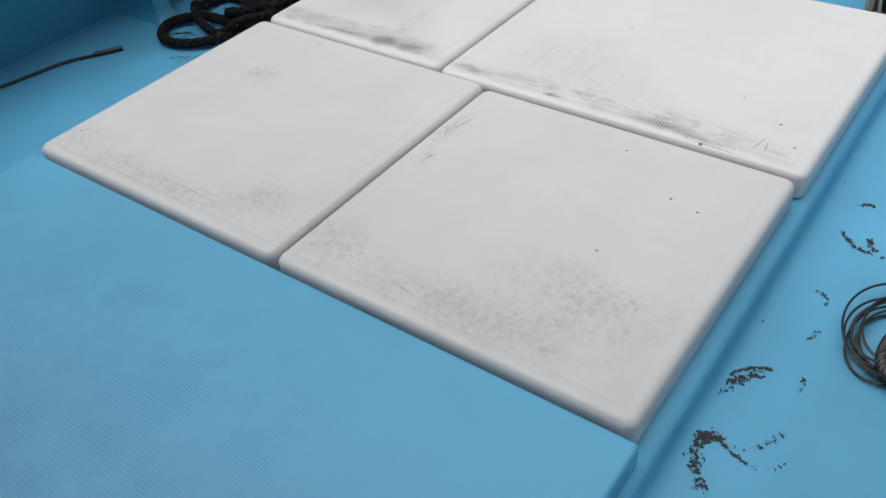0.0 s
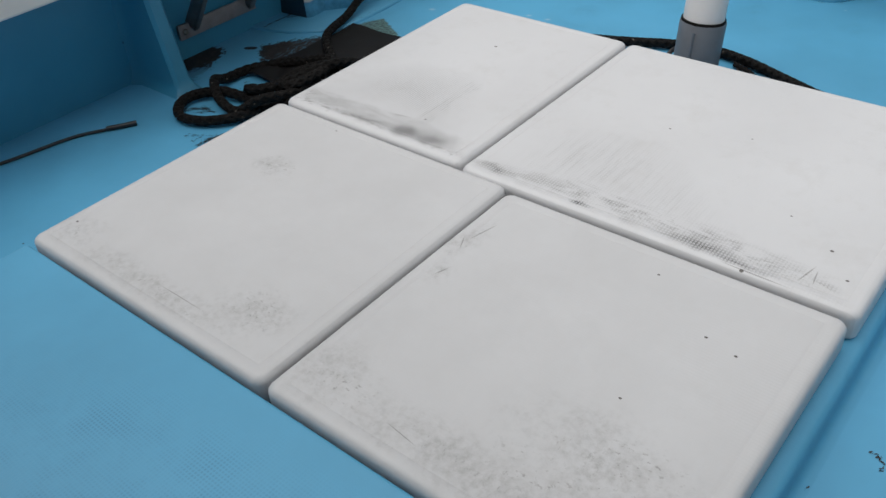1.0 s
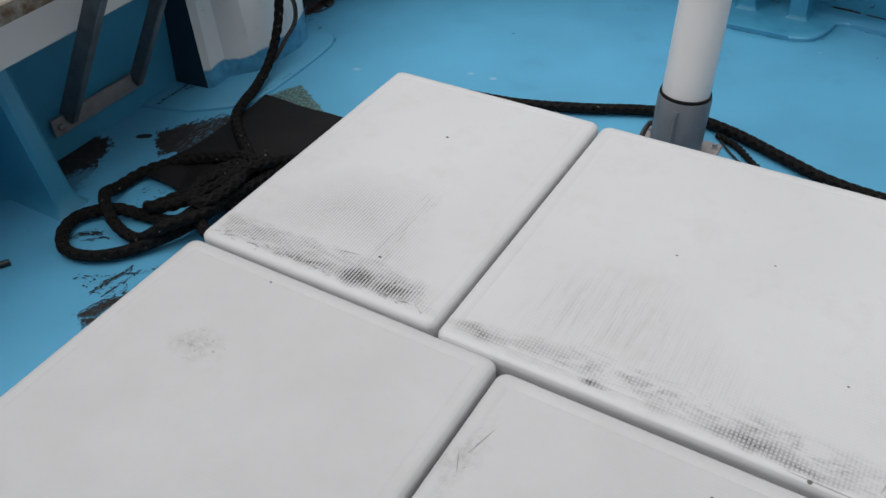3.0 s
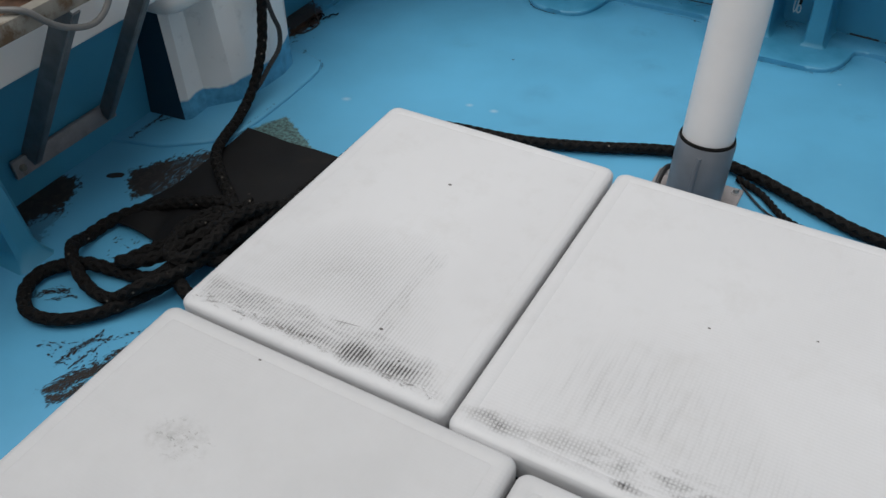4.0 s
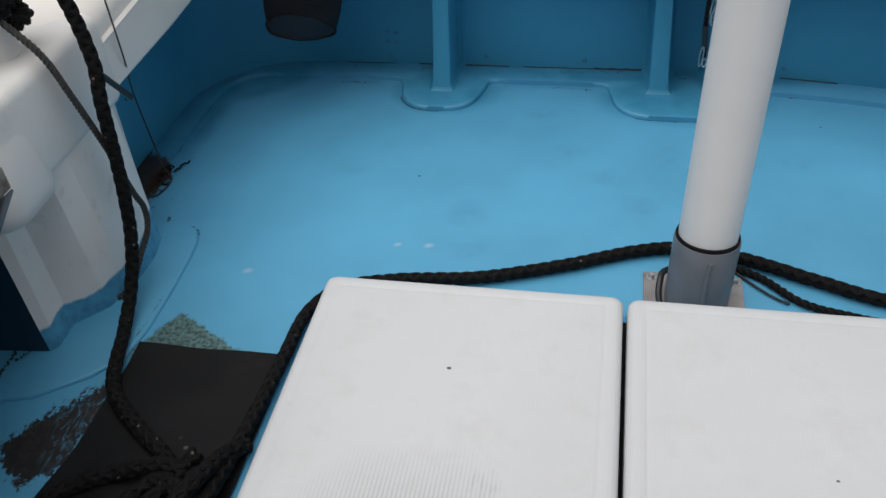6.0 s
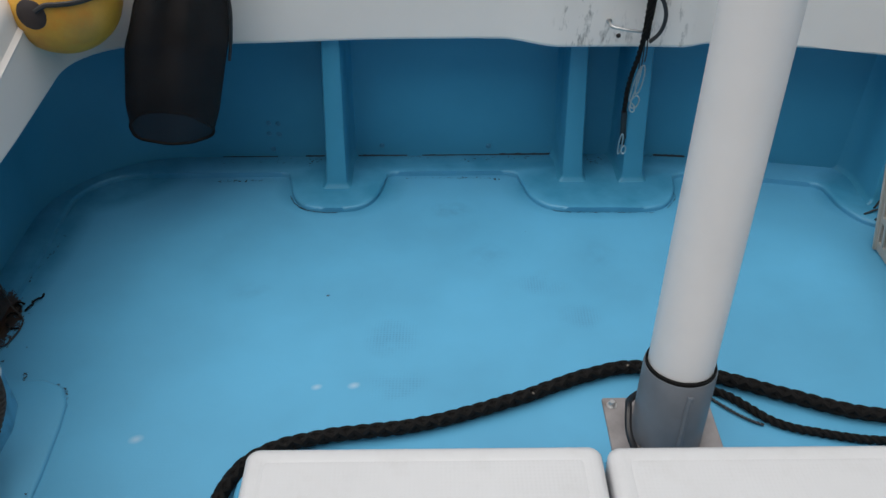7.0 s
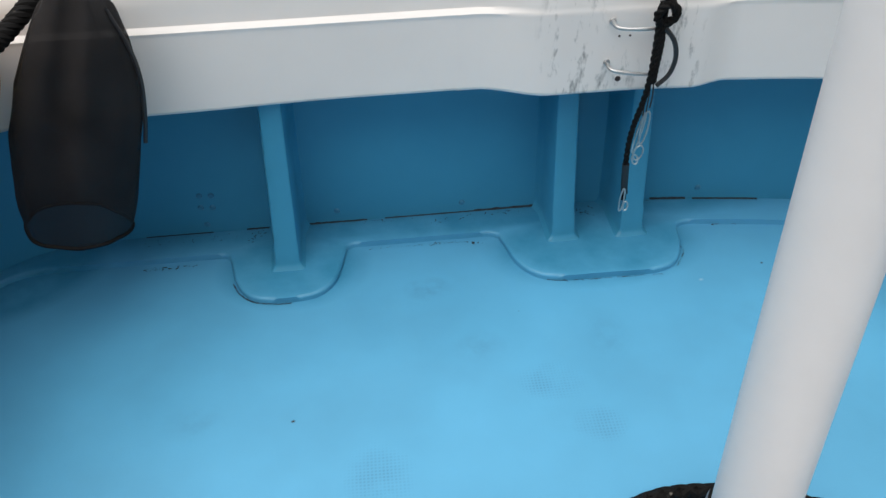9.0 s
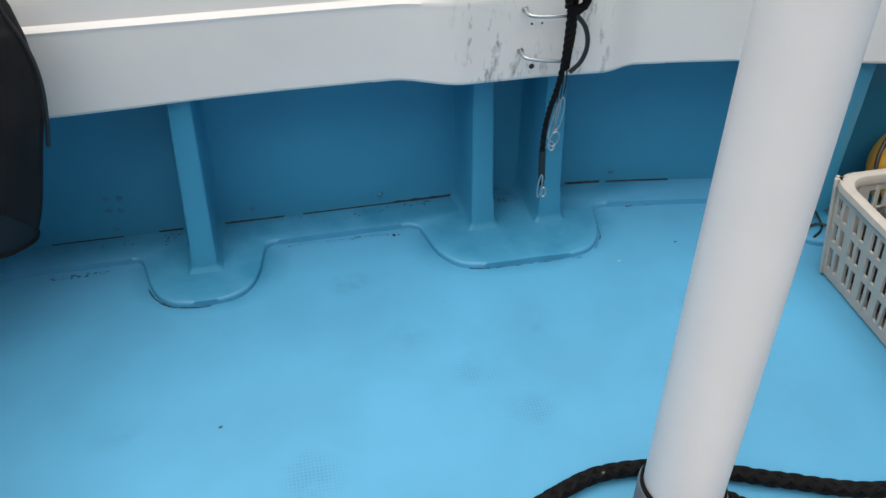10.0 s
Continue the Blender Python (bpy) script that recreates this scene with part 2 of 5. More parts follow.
def cover_paint():
    """White hatch covers: a fine ribbed grip pattern with black dirt caught in its grooves."""
    m, nt, b = material("white_hatch_cover")
    p = place(nt)

    def times(*values):
        out = values[0]
        for v in values[1:]:
            out = calc(nt, "MULTIPLY", out, v)
        return out

    def field(outline, soft):
        return ramp(nt, area(nt, q, outline), -soft * 0.35, soft)

    def scaled_spot(c, r, turn, k):
        return times(spot(nt, q, c, r, turn), k)

    base = mixed(nt, ramp(nt, grain(nt, p, 1.8, 4), 0.35, 0.65), (0.562, 0.566, 0.580), (0.598, 0.604, 0.620))
    base = mixed(nt, times(ramp(nt, grain(nt, p, 7, 6, 0.7), 0.52, 0.76), 0.34), base, (0.46, 0.452, 0.445))
    # the two covers on the stern side are more weathered
    xyz = node(nt, "ShaderNodeSeparateXYZ")
    nt.links.new(p, xyz.inputs[0])
    old = times(ramp(nt, xyz.outputs[1], 0.8685, 0.8680), calc(nt, "ADD", 0.35, times(ramp(nt, grain(nt, p, 4, 5, 0.6), 0.3, 0.7), 0.5)))
    base = mixed(nt, old, base, (0.495, 0.498, 0.508))
    ribs, rows = stripes(nt, p, 0, 0.0085), stripes(nt, p, 1, 0.0085)
    groove = ramp(nt, ribs, 0.62, 0.22)
    cross = ramp(nt, rows, 0.62, 0.22)
    # the outlines of the dirt wander a little
    drift = node(nt, "ShaderNodeTexNoise")
    nt.links.new(p, drift.inputs[0])
    drift.inputs["Scale"].default_value, drift.inputs["Detail"].default_value = 22, 5
    centred = node(nt, "ShaderNodeVectorMath", operation="MULTIPLY_ADD")
    nt.links.new(drift.outputs["Color"], centred.inputs[0])
    centred.inputs[1].default_value, centred.inputs[2].default_value = (0.07, 0.035, 0), (-0.035, -0.0175, 0)
    shifted = node(nt, "ShaderNodeVectorMath", operation="ADD")
    nt.links.new(p, shifted.inputs[0])
    nt.links.new(centred.outputs[0], shifted.inputs[1])
    q = shifted.outputs[0]
    cloud, speck, tiny = grain(nt, p, 8, 6, 0.65), grain(nt, p, 60, 5, 0.7), grain(nt, p, 170, 4, 0.7)
    along_x = grain(nt, scaled(nt, p, (11, 34, 20)), 1.0, 7, 0.75, 0.6)
    along_y = grain(nt, scaled(nt, p, (60, 6, 20)), 1.0, 5, 0.7, 0.2)

    # dirt in the grooves of the cover nearest the rope
    band = times(field([(-0.852, 0.912), (-0.20, 0.915), (-0.26, 0.985), (-0.40, 1.010), (-0.852, 0.985)], 0.022), calc(nt, "ADD", 0.16, times(ramp(nt, along_x, 0.38, 0.72), 0.62)))
    streak = times(field([(-0.47, 0.92), (-0.385, 0.92), (-0.405, 1.29), (-0.455, 1.29)], 0.02), calc(nt, "ADD", 0.06, times(ramp(nt, along_y, 0.38, 0.72), 0.42)))
    heap = most(nt, [scaled_spot((-0.425, 0.934), (0.075, 0.045), 0, 1.5), scaled_spot((-0.33, 0.932), (0.10, 0.034), 2, 1.3), scaled_spot((-0.56, 0.922), (0.20, 0.022), 2, 0.9), scaled_spot((-0.76, 0.935), (0.12, 0.035), 4, 0.55)])
    veil = times(field([(-0.80, 0.99), (-0.30, 0.99), (-0.36, 1.10), (-0.41, 1.30), (-0.66, 1.27), (-0.75, 1.16)], 0.16), 0.34)
    flecks = times(field([(-0.858, 0.893), (-0.21, 0.893), (-0.21, 0.925), (-0.858, 0.935)], 0.012), ramp(nt, grain(nt, scaled(nt, p, (45, 90, 40)), 1.0, 6, 0.75, 0.5), 0.53, 0.62), 0.8)
    lined = most(nt, [band, streak, heap, veil])
    # smeared dirt on the wide cover, caught in both directions
    smear = times(field([(-0.14, 0.895), (0.84, 0.880), (0.80, 0.955), (0.50, 0.985), (0.18, 0.985), (-0.10, 0.930)], 0.04), calc(nt, "ADD", 0.05, times(ramp(nt, along_x, 0.44, 0.66), 0.75)))
    clots = most(nt, [scaled_spot((0.19, 0.897), (0.05, 0.012), 0, 1.2), scaled_spot((0.51, 0.905), (0.15, 0.028), -2, 1.1), scaled_spot((0.60, 0.890), (0.12, 0.018), -3, 0.9), scaled_spot((-0.08, 0.912), (0.09, 0.022), 0, 0.9), scaled_spot((0.06, 0.935), (0.08, 0.04), 0, 0.5)])
    mesh = times(field([(-0.045, 0.93), (0.62, 0.92), (0.42, 1.09), (0.33, 1.18), (0.22, 1.25), (0.06, 1.235), (-0.045, 1.14)], 0.12), calc(nt, "ADD", 0.05, times(ramp(nt, along_y, 0.42, 0.75), 0.28)))
    crossed = most(nt, [smear, clots, mesh])
    grid = calc(nt, "MAXIMUM", groove, times(cross, 0.75))
    ragged = ramp(nt, tiny, 0.15, 0.50)
    soot = calc(nt, "ADD", times(lined, calc(nt, "ADD", 0.28, times(groove, 0.92)), ragged), times(crossed, calc(nt, "ADD", 0.26, times(grid, 0.62)), ragged), True)
    # faint general scuffing
    light = most(nt, [spot(nt, q, c, r) for c, r in (
        ((-0.18, 0.14), (0.15, 0.10)), ((-0.80, 0.085), (0.11, 0.09)), ((-0.45, 0.06), (0.5, 0.06)), ((-0.60, 0.585), (0.10, 0.07)),
        ((0.10, 0.10), (0.16, 0.12)), ((0.45, 0.08), (0.50, 0.09)), ((0.64, 0.22), (0.26, 0.17)), ((0.05, 0.62), (0.05, 0.14)), ((0.07, 0.48), (0.05, 0.06)))])
    inside = calc(nt, "ADD", times(cloud, 0.75), times(speck, 0.35))
    faint = times(ramp(nt, calc(nt, "ADD", times(light, 0.4), inside), 0.60, 0.98), ramp(nt, light, 0.0, 0.35), ramp(nt, speck, 0.36, 0.66))
    pocks = times(ramp(nt, most(nt, [spot(nt, p, c, r) for c, r in (((-0.165, 0.145), (0.10, 0.085)), ((-0.60, 0.59), (0.085, 0.06)), ((0.15, 0.09), (0.09, 0.06)), ((0.57, 0.14), (0.14, 0.06)), ((0.70, 0.27), (0.12, 0.05)))]), 0.0, 0.7), ramp(nt, grain(nt, scaled(nt, p, (70, 110, 80)), 1.0, 3, 0.6), 0.60, 0.68))
    rim_wear = times(ramp(nt, calc(nt, "ADD", times(most(nt, [light, heap, clots]), 0.20), grain(nt, scaled(nt, p, (110, 60, 80)), 1.0, 5, 0.75)), 0.75, 0.83), 0.45)
    # single scratches and pits
    lines = most(nt, [spot(nt, p, c, r, turn) for c, r, turn in (((-0.49, 0.994), (0.040, 0.0022), 9), ((0.65, 0.875), (0.09, 0.0020), -1), ((-0.36, 0.072), (0.09, 0.0016), 0), ((0.315, 0.067), (0.045, 0.0016), -8), ((0.062, 0.66), (0.0025, 0.05), -14), ((0.073, 0.487), (0.0025, 0.022), -20), ((0.745, 0.94), (0.0025, 0.04), -12), ((0.765, 0.935), (0.002, 0.03), 8), ((0.045, 0.60), (0.0018, 0.03), 25))])
    pits = most(nt, [spot(nt, p, (x, y), (r * 0.8, r * 0.6)) for x, y, r in ((-0.537, 1.534, 0.009), (0.624, 0.873, 0.009), (-0.416, 1.015, 0.008), (-0.836, 0.106, 0.007), (0.205, 1.350, 0.006), (0.415, 1.419, 0.005), (0.636, 1.130, 0.005), (0.761, 1.049, 0.008), (0.824, 0.964, 0.007), (0.483, 0.754, 0.006), (0.656, 0.628, 0.007), (0.727, 0.611, 0.007), (0.598, 0.381, 0.006), (-0.594, 0.819, 0.006), (-0.333, 0.955, 0.006))])
    col = mixed(nt, times(faint, 0.45), base, (0.22, 0.215, 0.21))
    col = mixed(nt, times(pocks, 0.55), col, (0.17, 0.165, 0.16))
    col = mixed(nt, rim_wear, col, (0.18, 0.175, 0.17))
    col = mixed(nt, soot, col, (0.045, 0.042, 0.042))
    col = mixed(nt, flecks, col, (0.14, 0.135, 0.13))
    col = mixed(nt, times(ramp(nt, lines, 0.0, 0.5), 0.55), col, (0.12, 0.115, 0.11))
    col = mixed(nt, ramp(nt, pits, 0.15, 0.45), col, (0.07, 0.065, 0.06))
    nt.links.new(col, b.inputs["Base Color"])
    plug(nt, b.inputs["Roughness"], calc(nt, "ADD", 0.32, times(cloud, 0.22)))
    relief(nt, b, calc(nt, "ADD", times(calc(nt, "ADD", ribs, times(rows, 0.5)), 0.3), times(cloud, 0.6)), 0.30, 0.0014)
    return m


M_DECK, M_WALL, M_COVER = deck_paint(), blue_wall(), cover_paint()
M_LIP = white_gelcoat("white_bulwark_gelcoat", (0.80, 0.765, 0.735), [((-0.12, 2.90, 0.6), (0.09, 0.2, 0.3)), ((0.13, 2.90, 0.55), (0.07, 0.2, 0.25)), ((-0.02, 2.9, 0.53), (0.08, 0.2, 0.08))])
M_COLUMN = white_gelcoat("white_column_gelcoat", (0.74, 0.73, 0.715), [((-1.5, 1.9, 0.1), (0.2, 0.4, 0.12))], [((-1.63, 1.60, 0.66), (0.20, 0.26, 0.16))])
M_PIPE = simple("white_plastic_pipe", (0.76, 0.75, 0.75), 0.42, vary=0.03, scale=6, bump=0.0)
M_SOCKET = simple("grey_plastic", (0.135, 0.15, 0.172), 0.4, vary=0.1, scale=14, bump=0.08)
M_STEEL = simple("worn_stainless_steel", (0.50, 0.50, 0.50), 0.35, 0.85, vary=0.2, scale=30)
M_PLATE = simple("stained_steel_plate", (0.27, 0.25, 0.25), 0.6, 0.15, vary=0.2, scale=22, dirt=(0.10, 0.06, 0.04), dirt_from=0.6)
M_STRUT = simple("weathered_grey_steel", (0.16, 0.17, 0.18), 0.55, 0.45, vary=0.25, scale=18, dirt=(0.10, 0.055, 0.03), dirt_from=0.62)
M_TRAY = simple("rust_stained_cream_paint", (0.20, 0.19, 0.165), 0.6, vary=0.3, scale=14, dirt=(0.085, 0.048, 0.02), dirt_scale=16, dirt_from=0.46)
M_ROPE = simple("tarred_black_rope", (0.0042, 0.0038, 0.0037), 0.75, vary=0.5, scale=60, bump=0.6, depth=0.002, dirt=(0.022, 0.018, 0.016), dirt_scale=30, dirt_from=0.64)
M_ROPE.node_tree.nodes["Principled BSDF"].inputs["Specular IOR Level"].default_value = 0.2
M_CORD = simple("grey_laid_cord", (0.040, 0.039, 0.038), 0.8, vary=0.35, scale=90, bump=0.5)
M_RUBBER = simple("black_rubber_sheet", (0.0048, 0.0048, 0.0056), 0.65, vary=0.3, scale=12, bump=0.3, dirt=(0.011, 0.009, 0.008), dirt_from=0.58)
M_RUBBER.node_tree.nodes["Principled BSDF"].inputs["Specular IOR Level"].default_value = 0.22


def flecked(m, scale, chance, colour):
    """Pale scraps stuck here and there on a dark material."""
    nt = m.node_tree
    b = nt.nodes["Principled BSDF"]
    cells = node(nt, "ShaderNodeTexVoronoi")
    nt.links.new(place(nt), cells.inputs[0])
    cells.inputs["Scale"].default_value = scale
    tone = node(nt, "ShaderNodeSeparateColor")
    nt.links.new(cells.outputs["Color"], tone.inputs[0])
    on = calc(nt, "MULTIPLY", ramp(nt, cells.outputs["Distance"], 0.30, 0.12), ramp(nt, tone.outputs[0], 1 - chance, 1.0 - chance + 0.02))
    old = b.inputs["Base Color"].links[0].from_socket
    nt.links.new(mixed(nt, calc(nt, "MULTIPLY", on, ramp(nt, grain(nt, place(nt), 5, 3), 0.42, 0.62)), old, colour), b.inputs["Base Color"])


flecked(M_ROPE, 70.0, 0.10, (0.16, 0.145, 0.125))
flecked(M_RUBBER, 45.0, 0.05, (0.12, 0.11, 0.095))
M_WIRE = simple("black_cable", (0.014, 0.014, 0.016), 0.45, vary=0.2)
M_FLOAT = simple("yellow_plastic_float", (0.62, 0.34, 0.045), 0.45, vary=0.25, scale=8, bump=0.2, dirt=(0.60, 0.22, 0.012), dirt_scale=5, dirt_from=0.5)
M_BASKET = simple("cream_plastic_crate", (0.46, 0.42, 0.365), 0.45, vary=0.08, scale=20, bump=0.1, dirt=(0.28, 0.22, 0.17), dirt_from=0.64)
M_DARK = simple("dark_clutter", (0.028, 0.020, 0.020), 0.6, vary=0.4, scale=20)
M_BLUEBIT = simple("blue_plastic", (0.03, 0.10, 0.42), 0.4, vary=0.2)
M_HOSE = simple("grey_hose", (0.13, 0.13, 0.128), 0.5, vary=0.12)
M_LUMP = simple("brown_rust", (0.085, 0.045, 0.026), 0.75, vary=0.4, scale=40, bump=0.5)
M_MOTOR = simple("dark_grey_casting", (0.09, 0.09, 0.085), 0.6, vary=0.3, scale=20, dirt=(0.16, 0.09, 0.045), dirt_from=0.6)


def net_material():
    m, nt, b = material("black_net_cloth")
    p = place(nt)
    col = mixed(nt, ramp(nt, grain(nt, p, 7, 5), 0.35, 0.7), (0.010, 0.009, 0.0095), (0.024, 0.022, 0.023))
    nt.links.new(col, b.inputs["Base Color"])
    b.inputs["Roughness"].default_value = 0.7
    b.inputs["Specular IOR Level"].default_value = 0.15
    weave = calc(nt, "MULTIPLY", stripes(nt, p, 0, 0.004), stripes(nt, p, 2, 0.004))
    relief(nt, b, weave, 0.6, 0.001)
    clear = node(nt, "ShaderNodeBsdfTransparent")
    blend = node(nt, "ShaderNodeMixShader")
    blend.inputs[0].default_value = 0.87
    nt.links.new(clear.outputs[0], blend.inputs[1])
    nt.links.new(b.outputs[0], blend.inputs[2])
    nt.links.new(blend.outputs[0], nt.nodes["Material Output"].inputs[0])
    return m


M_NET = net_material()


# ---- mesh helpers ----
def mesh_of(name, bm, mat, smooth=40):
    bmesh.ops.recalc_face_normals(bm, faces=bm.faces)
    me = bpy.data.meshes.new(name)
    bm.to_mesh(me)
    bm.free()
    me.materials.append(mat)
    if smooth:
        me.shade_smooth()
        me.set_sharp_from_angle(angle=radians(smooth))
    return me


def thing(name, bm, mat, label, category, kind="", group="", smooth=40):
    return tagged(new(name, mesh_of(name, bm, mat, smooth)), label, category, group, kind)


def part(name, bm, mat, parent, label="", smooth=40):
    ob = new(name, mesh_of(name, bm, mat, smooth))
    ob.parent = parent
    if label:
        ob["label"] = label
    return ob


def holder(name, label, category, group=""):
    return tagged(new(name), label, category, group)


def box(x0, x1, y0, y1, z0, z1, edge=0.0, seg=2, bm=None, m=None):
    own = bmesh.new()
    bmesh.ops.create_cube(own, size=1, matrix=Matrix.LocRotScale(((x0 + x1) / 2, (y0 + y1) / 2, (z0 + z1) / 2), None, (x1 - x0, y1 - y0, z1 - z0)))
    if edge:
        bmesh.ops.bevel(own, geom=own.edges[:], offset=edge, segments=seg, profile=0.5, affect="EDGES")
    if m is not None:
        own.transform(m)
    if bm is None:
        return own
    return joined(bm, own)


def joined(bm, other):
    me = bpy.data.meshes.new("tmp")
    other.to_mesh(me)
    other.free()
    bm.from_mesh(me)
    bpy.data.meshes.remove(me)
    return bm


def prism(outline, z0, z1, edge=0.0, seg=3, bottom=False):
    """A plan outline raised from z0 to z1, with its upper rim rounded."""
    bm = bmesh.new()
    face = bm.faces.new([bm.verts.new((x, y, z0)) for x, y in outline])
    up = bmesh.ops.extrude_face_region(bm, geom=[face])["geom"]
    tops = [v for v in up if isinstance(v, bmesh.types.BMVert)]
    for v in tops:
        v.co.z = z1
    if edge:
        marked = set(tops)
        rim = [e for e in bm.edges if e.verts[0] in marked and e.verts[1] in marked]
        bmesh.ops.bevel(bm, geom=rim, offset=edge, segments=seg, profile=0.5, affect="EDGES")
    return bm


def lathe(profile, sides=32, bm=None, m=None):
    """Turns (radius, height) pairs round z."""
    own = bmesh.new()
    rings = []
    for r, z in profile:
        rings.append([own.verts.new((r * math.cos(2 * math.pi * i / sides), r * math.sin(2 * math.pi * i / sides), z)) for i in range(sides)])
    for a, b in zip(rings, rings[1:]):
        for i in range(sides):
            own.faces.new((a[i], a[(i + 1) % sides], b[(i + 1) % sides], b[i]))
    bmesh.ops.remove_doubles(own, verts=own.verts[:], dist=1e-6)
    if m is not None:
        own.transform(m)
    return own if bm is None else joined(bm, own)


def spline(points, step):
    """Even points on a smooth line through the given ones."""
    pts = [Vector(p) for p in points]
    pts = [2 * pts[0] - pts[1]] + pts + [2 * pts[-1] - pts[-2]]
    dense = []
    for a, b, c, d in zip(pts, pts[1:], pts[2:], pts[3:]):
        for i in range(24):
            t = i / 24
            dense.append(0.5 * (2 * b + (c - a) * t + (2 * a - 5 * b + 4 * c - d) * t * t + (3 * b - a - 3 * c + d) * t ** 3))
    dense.append(pts[-2])
    out, left = [dense[0]], step
    for a, b in zip(dense, dense[1:]):
        span = (b - a).length
        while span >= left > 0:
            a = a + (b - a) * (left / span)
            out.append(a)
            span, left = (b - a).length, step
        left -= span
    return out


def frames_along(line):
    side = Vector((0, 0, 1))
    out = []
    for i, p in enumerate(line):
        along = (line[min(i + 1, len(line) - 1)] - line[max(i - 1, 0)]).normalized()
        side = side - along * side.dot(along)
        if side.length < 1e-4:
            side = along.orthogonal()
        side.normalize()
        out.append((p, side.copy(), along.cross(side)))
    return out


def tube(line, radius, sides=8, bm=None, caps=True):
    bm = bm or bmesh.new()
    rings = []
    for p, u, v in frames_along(line):
        rings.append([bm.verts.new(p + radius * (math.cos(2 * math.pi * i / sides) * u + math.sin(2 * math.pi * i / sides) * v)) for i in range(sides)])
    for a, b in zip(rings, rings[1:]):
        for i in range(sides):
            bm.faces.new((a[i], a[(i + 1) % sides], b[(i + 1) % sides], b[i]))
    if caps:
        bm.faces.new(rings[0][::-1])
        bm.faces.new(rings[-1])
    return bm


def braid(points, radius, pitch=0.125, strands=2, both=True, step=0.008):
    """A braided rope: strands wound both ways over a core."""
    line = frames_along(spline(points, step))
    bm = tube([p for p, _, _ in line], radius * 0.70, 10)
    for hand in ((1, -1) if both else (1,)):
        for k in range(strands):
            path = []
            for n, (p, u, v) in enumerate(line):
                a = hand * 2 * math.pi * n * step / pitch + 2 * math.pi * (k + (0.5 if hand < 0 else 0)) / strands
                r = radius * (0.58 + 0.07 * math.sin(2 * a * hand + (0 if hand > 0 else math.pi)) if both else 0.60)
                path.append(p + r * (math.cos(a) * u + math.sin(a) * v))
            tube(path, radius * (0.46 if both else 0.44), 7, bm)
    return bm


def sweep(path, profile, closed_profile=False):
    """Profile of (inward offset, z) carried along a plan path; the offset goes to the path's right."""
    bm = bmesh.new()
    rows = []
    for i, p in enumerate(path):
        a, b = Vector(path[max(i - 1, 0)]), Vector(path[min(i + 1, len(path) - 1)])
        d = (b - a).normalized()
        n = Vector((d.y, -d.x))
        rows.append([bm.verts.new((p[0] + n.x * o, p[1] + n.y * o, z)) for o, z in profile])
    count = len(profile) if closed_profile else len(profile) - 1
    for a, b in zip(rows, rows[1:]):
        for i in range(count):
            j = (i + 1) % len(profile)
            bm.faces.new((a[i], a[j], b[j], b[i]))
    if closed_profile:
        bm.faces.new(rows[0][::-1])
        bm.faces.new(rows[-1])
    return bm


def smoothstep(a, b, x):
    t = min(1, max(0, (x - a) / (b - a)))
    return t * t * (3 - 2 * t)


# ---- hull: deck, raised hatch trunk, bulwarks ----
def round_rect(x0, x1, y0, y1, r, n=6):
    out = []
    for cx, cy, start in ((x1 - r, y0 + r, -90), (x1 - r, y1 - r, 0), (x0 + r, y1 - r, 90), (x0 + r, y0 + r, 180)):
        for i in range(n + 1):
            a = radians(start + 90 * i / n)
            out.append((cx + r * math.cos(a), cy + r * math.sin(a)))
    return out


def far_y(x, y):
    """The far bulwark bends in a little towards the bow."""
    return y - 0.16 * max(0.0, x) ** 1.6


plan = [(-1.75, -3.02), (1.92, -3.02)] + [(x / 10, far_y(x / 10, 3.18)) for x in range(19, -14, -1)] + [(-1.33 - 0.42 * math.sin(radians(a)), 2.76 + 0.42 * math.cos(radians(a))) for a in range(0, 91, 10)]
bm = prism(plan, -0.05, 0.0)
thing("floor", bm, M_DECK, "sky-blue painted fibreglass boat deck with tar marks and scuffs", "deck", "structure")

# trunk: a raised island that carries the covers and runs on towards the stern
trunk_rings = ((0.062, 0.0), (0.047, 0.003), (0.038, 0.011), (0.034, 0.022), (0.032, 0.052), (0.028, 0.062), (0.018, 0.068), (-0.004, 0.070))
bm = bmesh.new()
rings = []
for out, z in trunk_rings:
    rings.append([bm.verts.new((x, y, z)) for x, y in round_rect(-0.880 - out, 0.880 + out, -2.9, 1.795 + out, 0.03 + max(0, out))])
for a, b in zip(rings, rings[1:]):
    for i in range(len(a)):
        bm.faces.new((a[i], a[(i + 1) % len(a)], b[(i + 1) % len(b)], b[i]))
bm.faces.new(rings[-1])
thing("hatch_trunk", bm, M_DECK, "raised blue deck platform with rounded coaming under the hatches", "platform", "structure")

thing("fore_platform", prism(round_rect(-0.893, 0.893, -2.88, -0.012, 0.012), 0.06, 0.126, 0.010, 4), M_DECK, "flat blue deck platform in front of the hatches", "platform", "structure")

LIP_X, LIP_Y, DEEP = -1.48, 2.92, 0.21


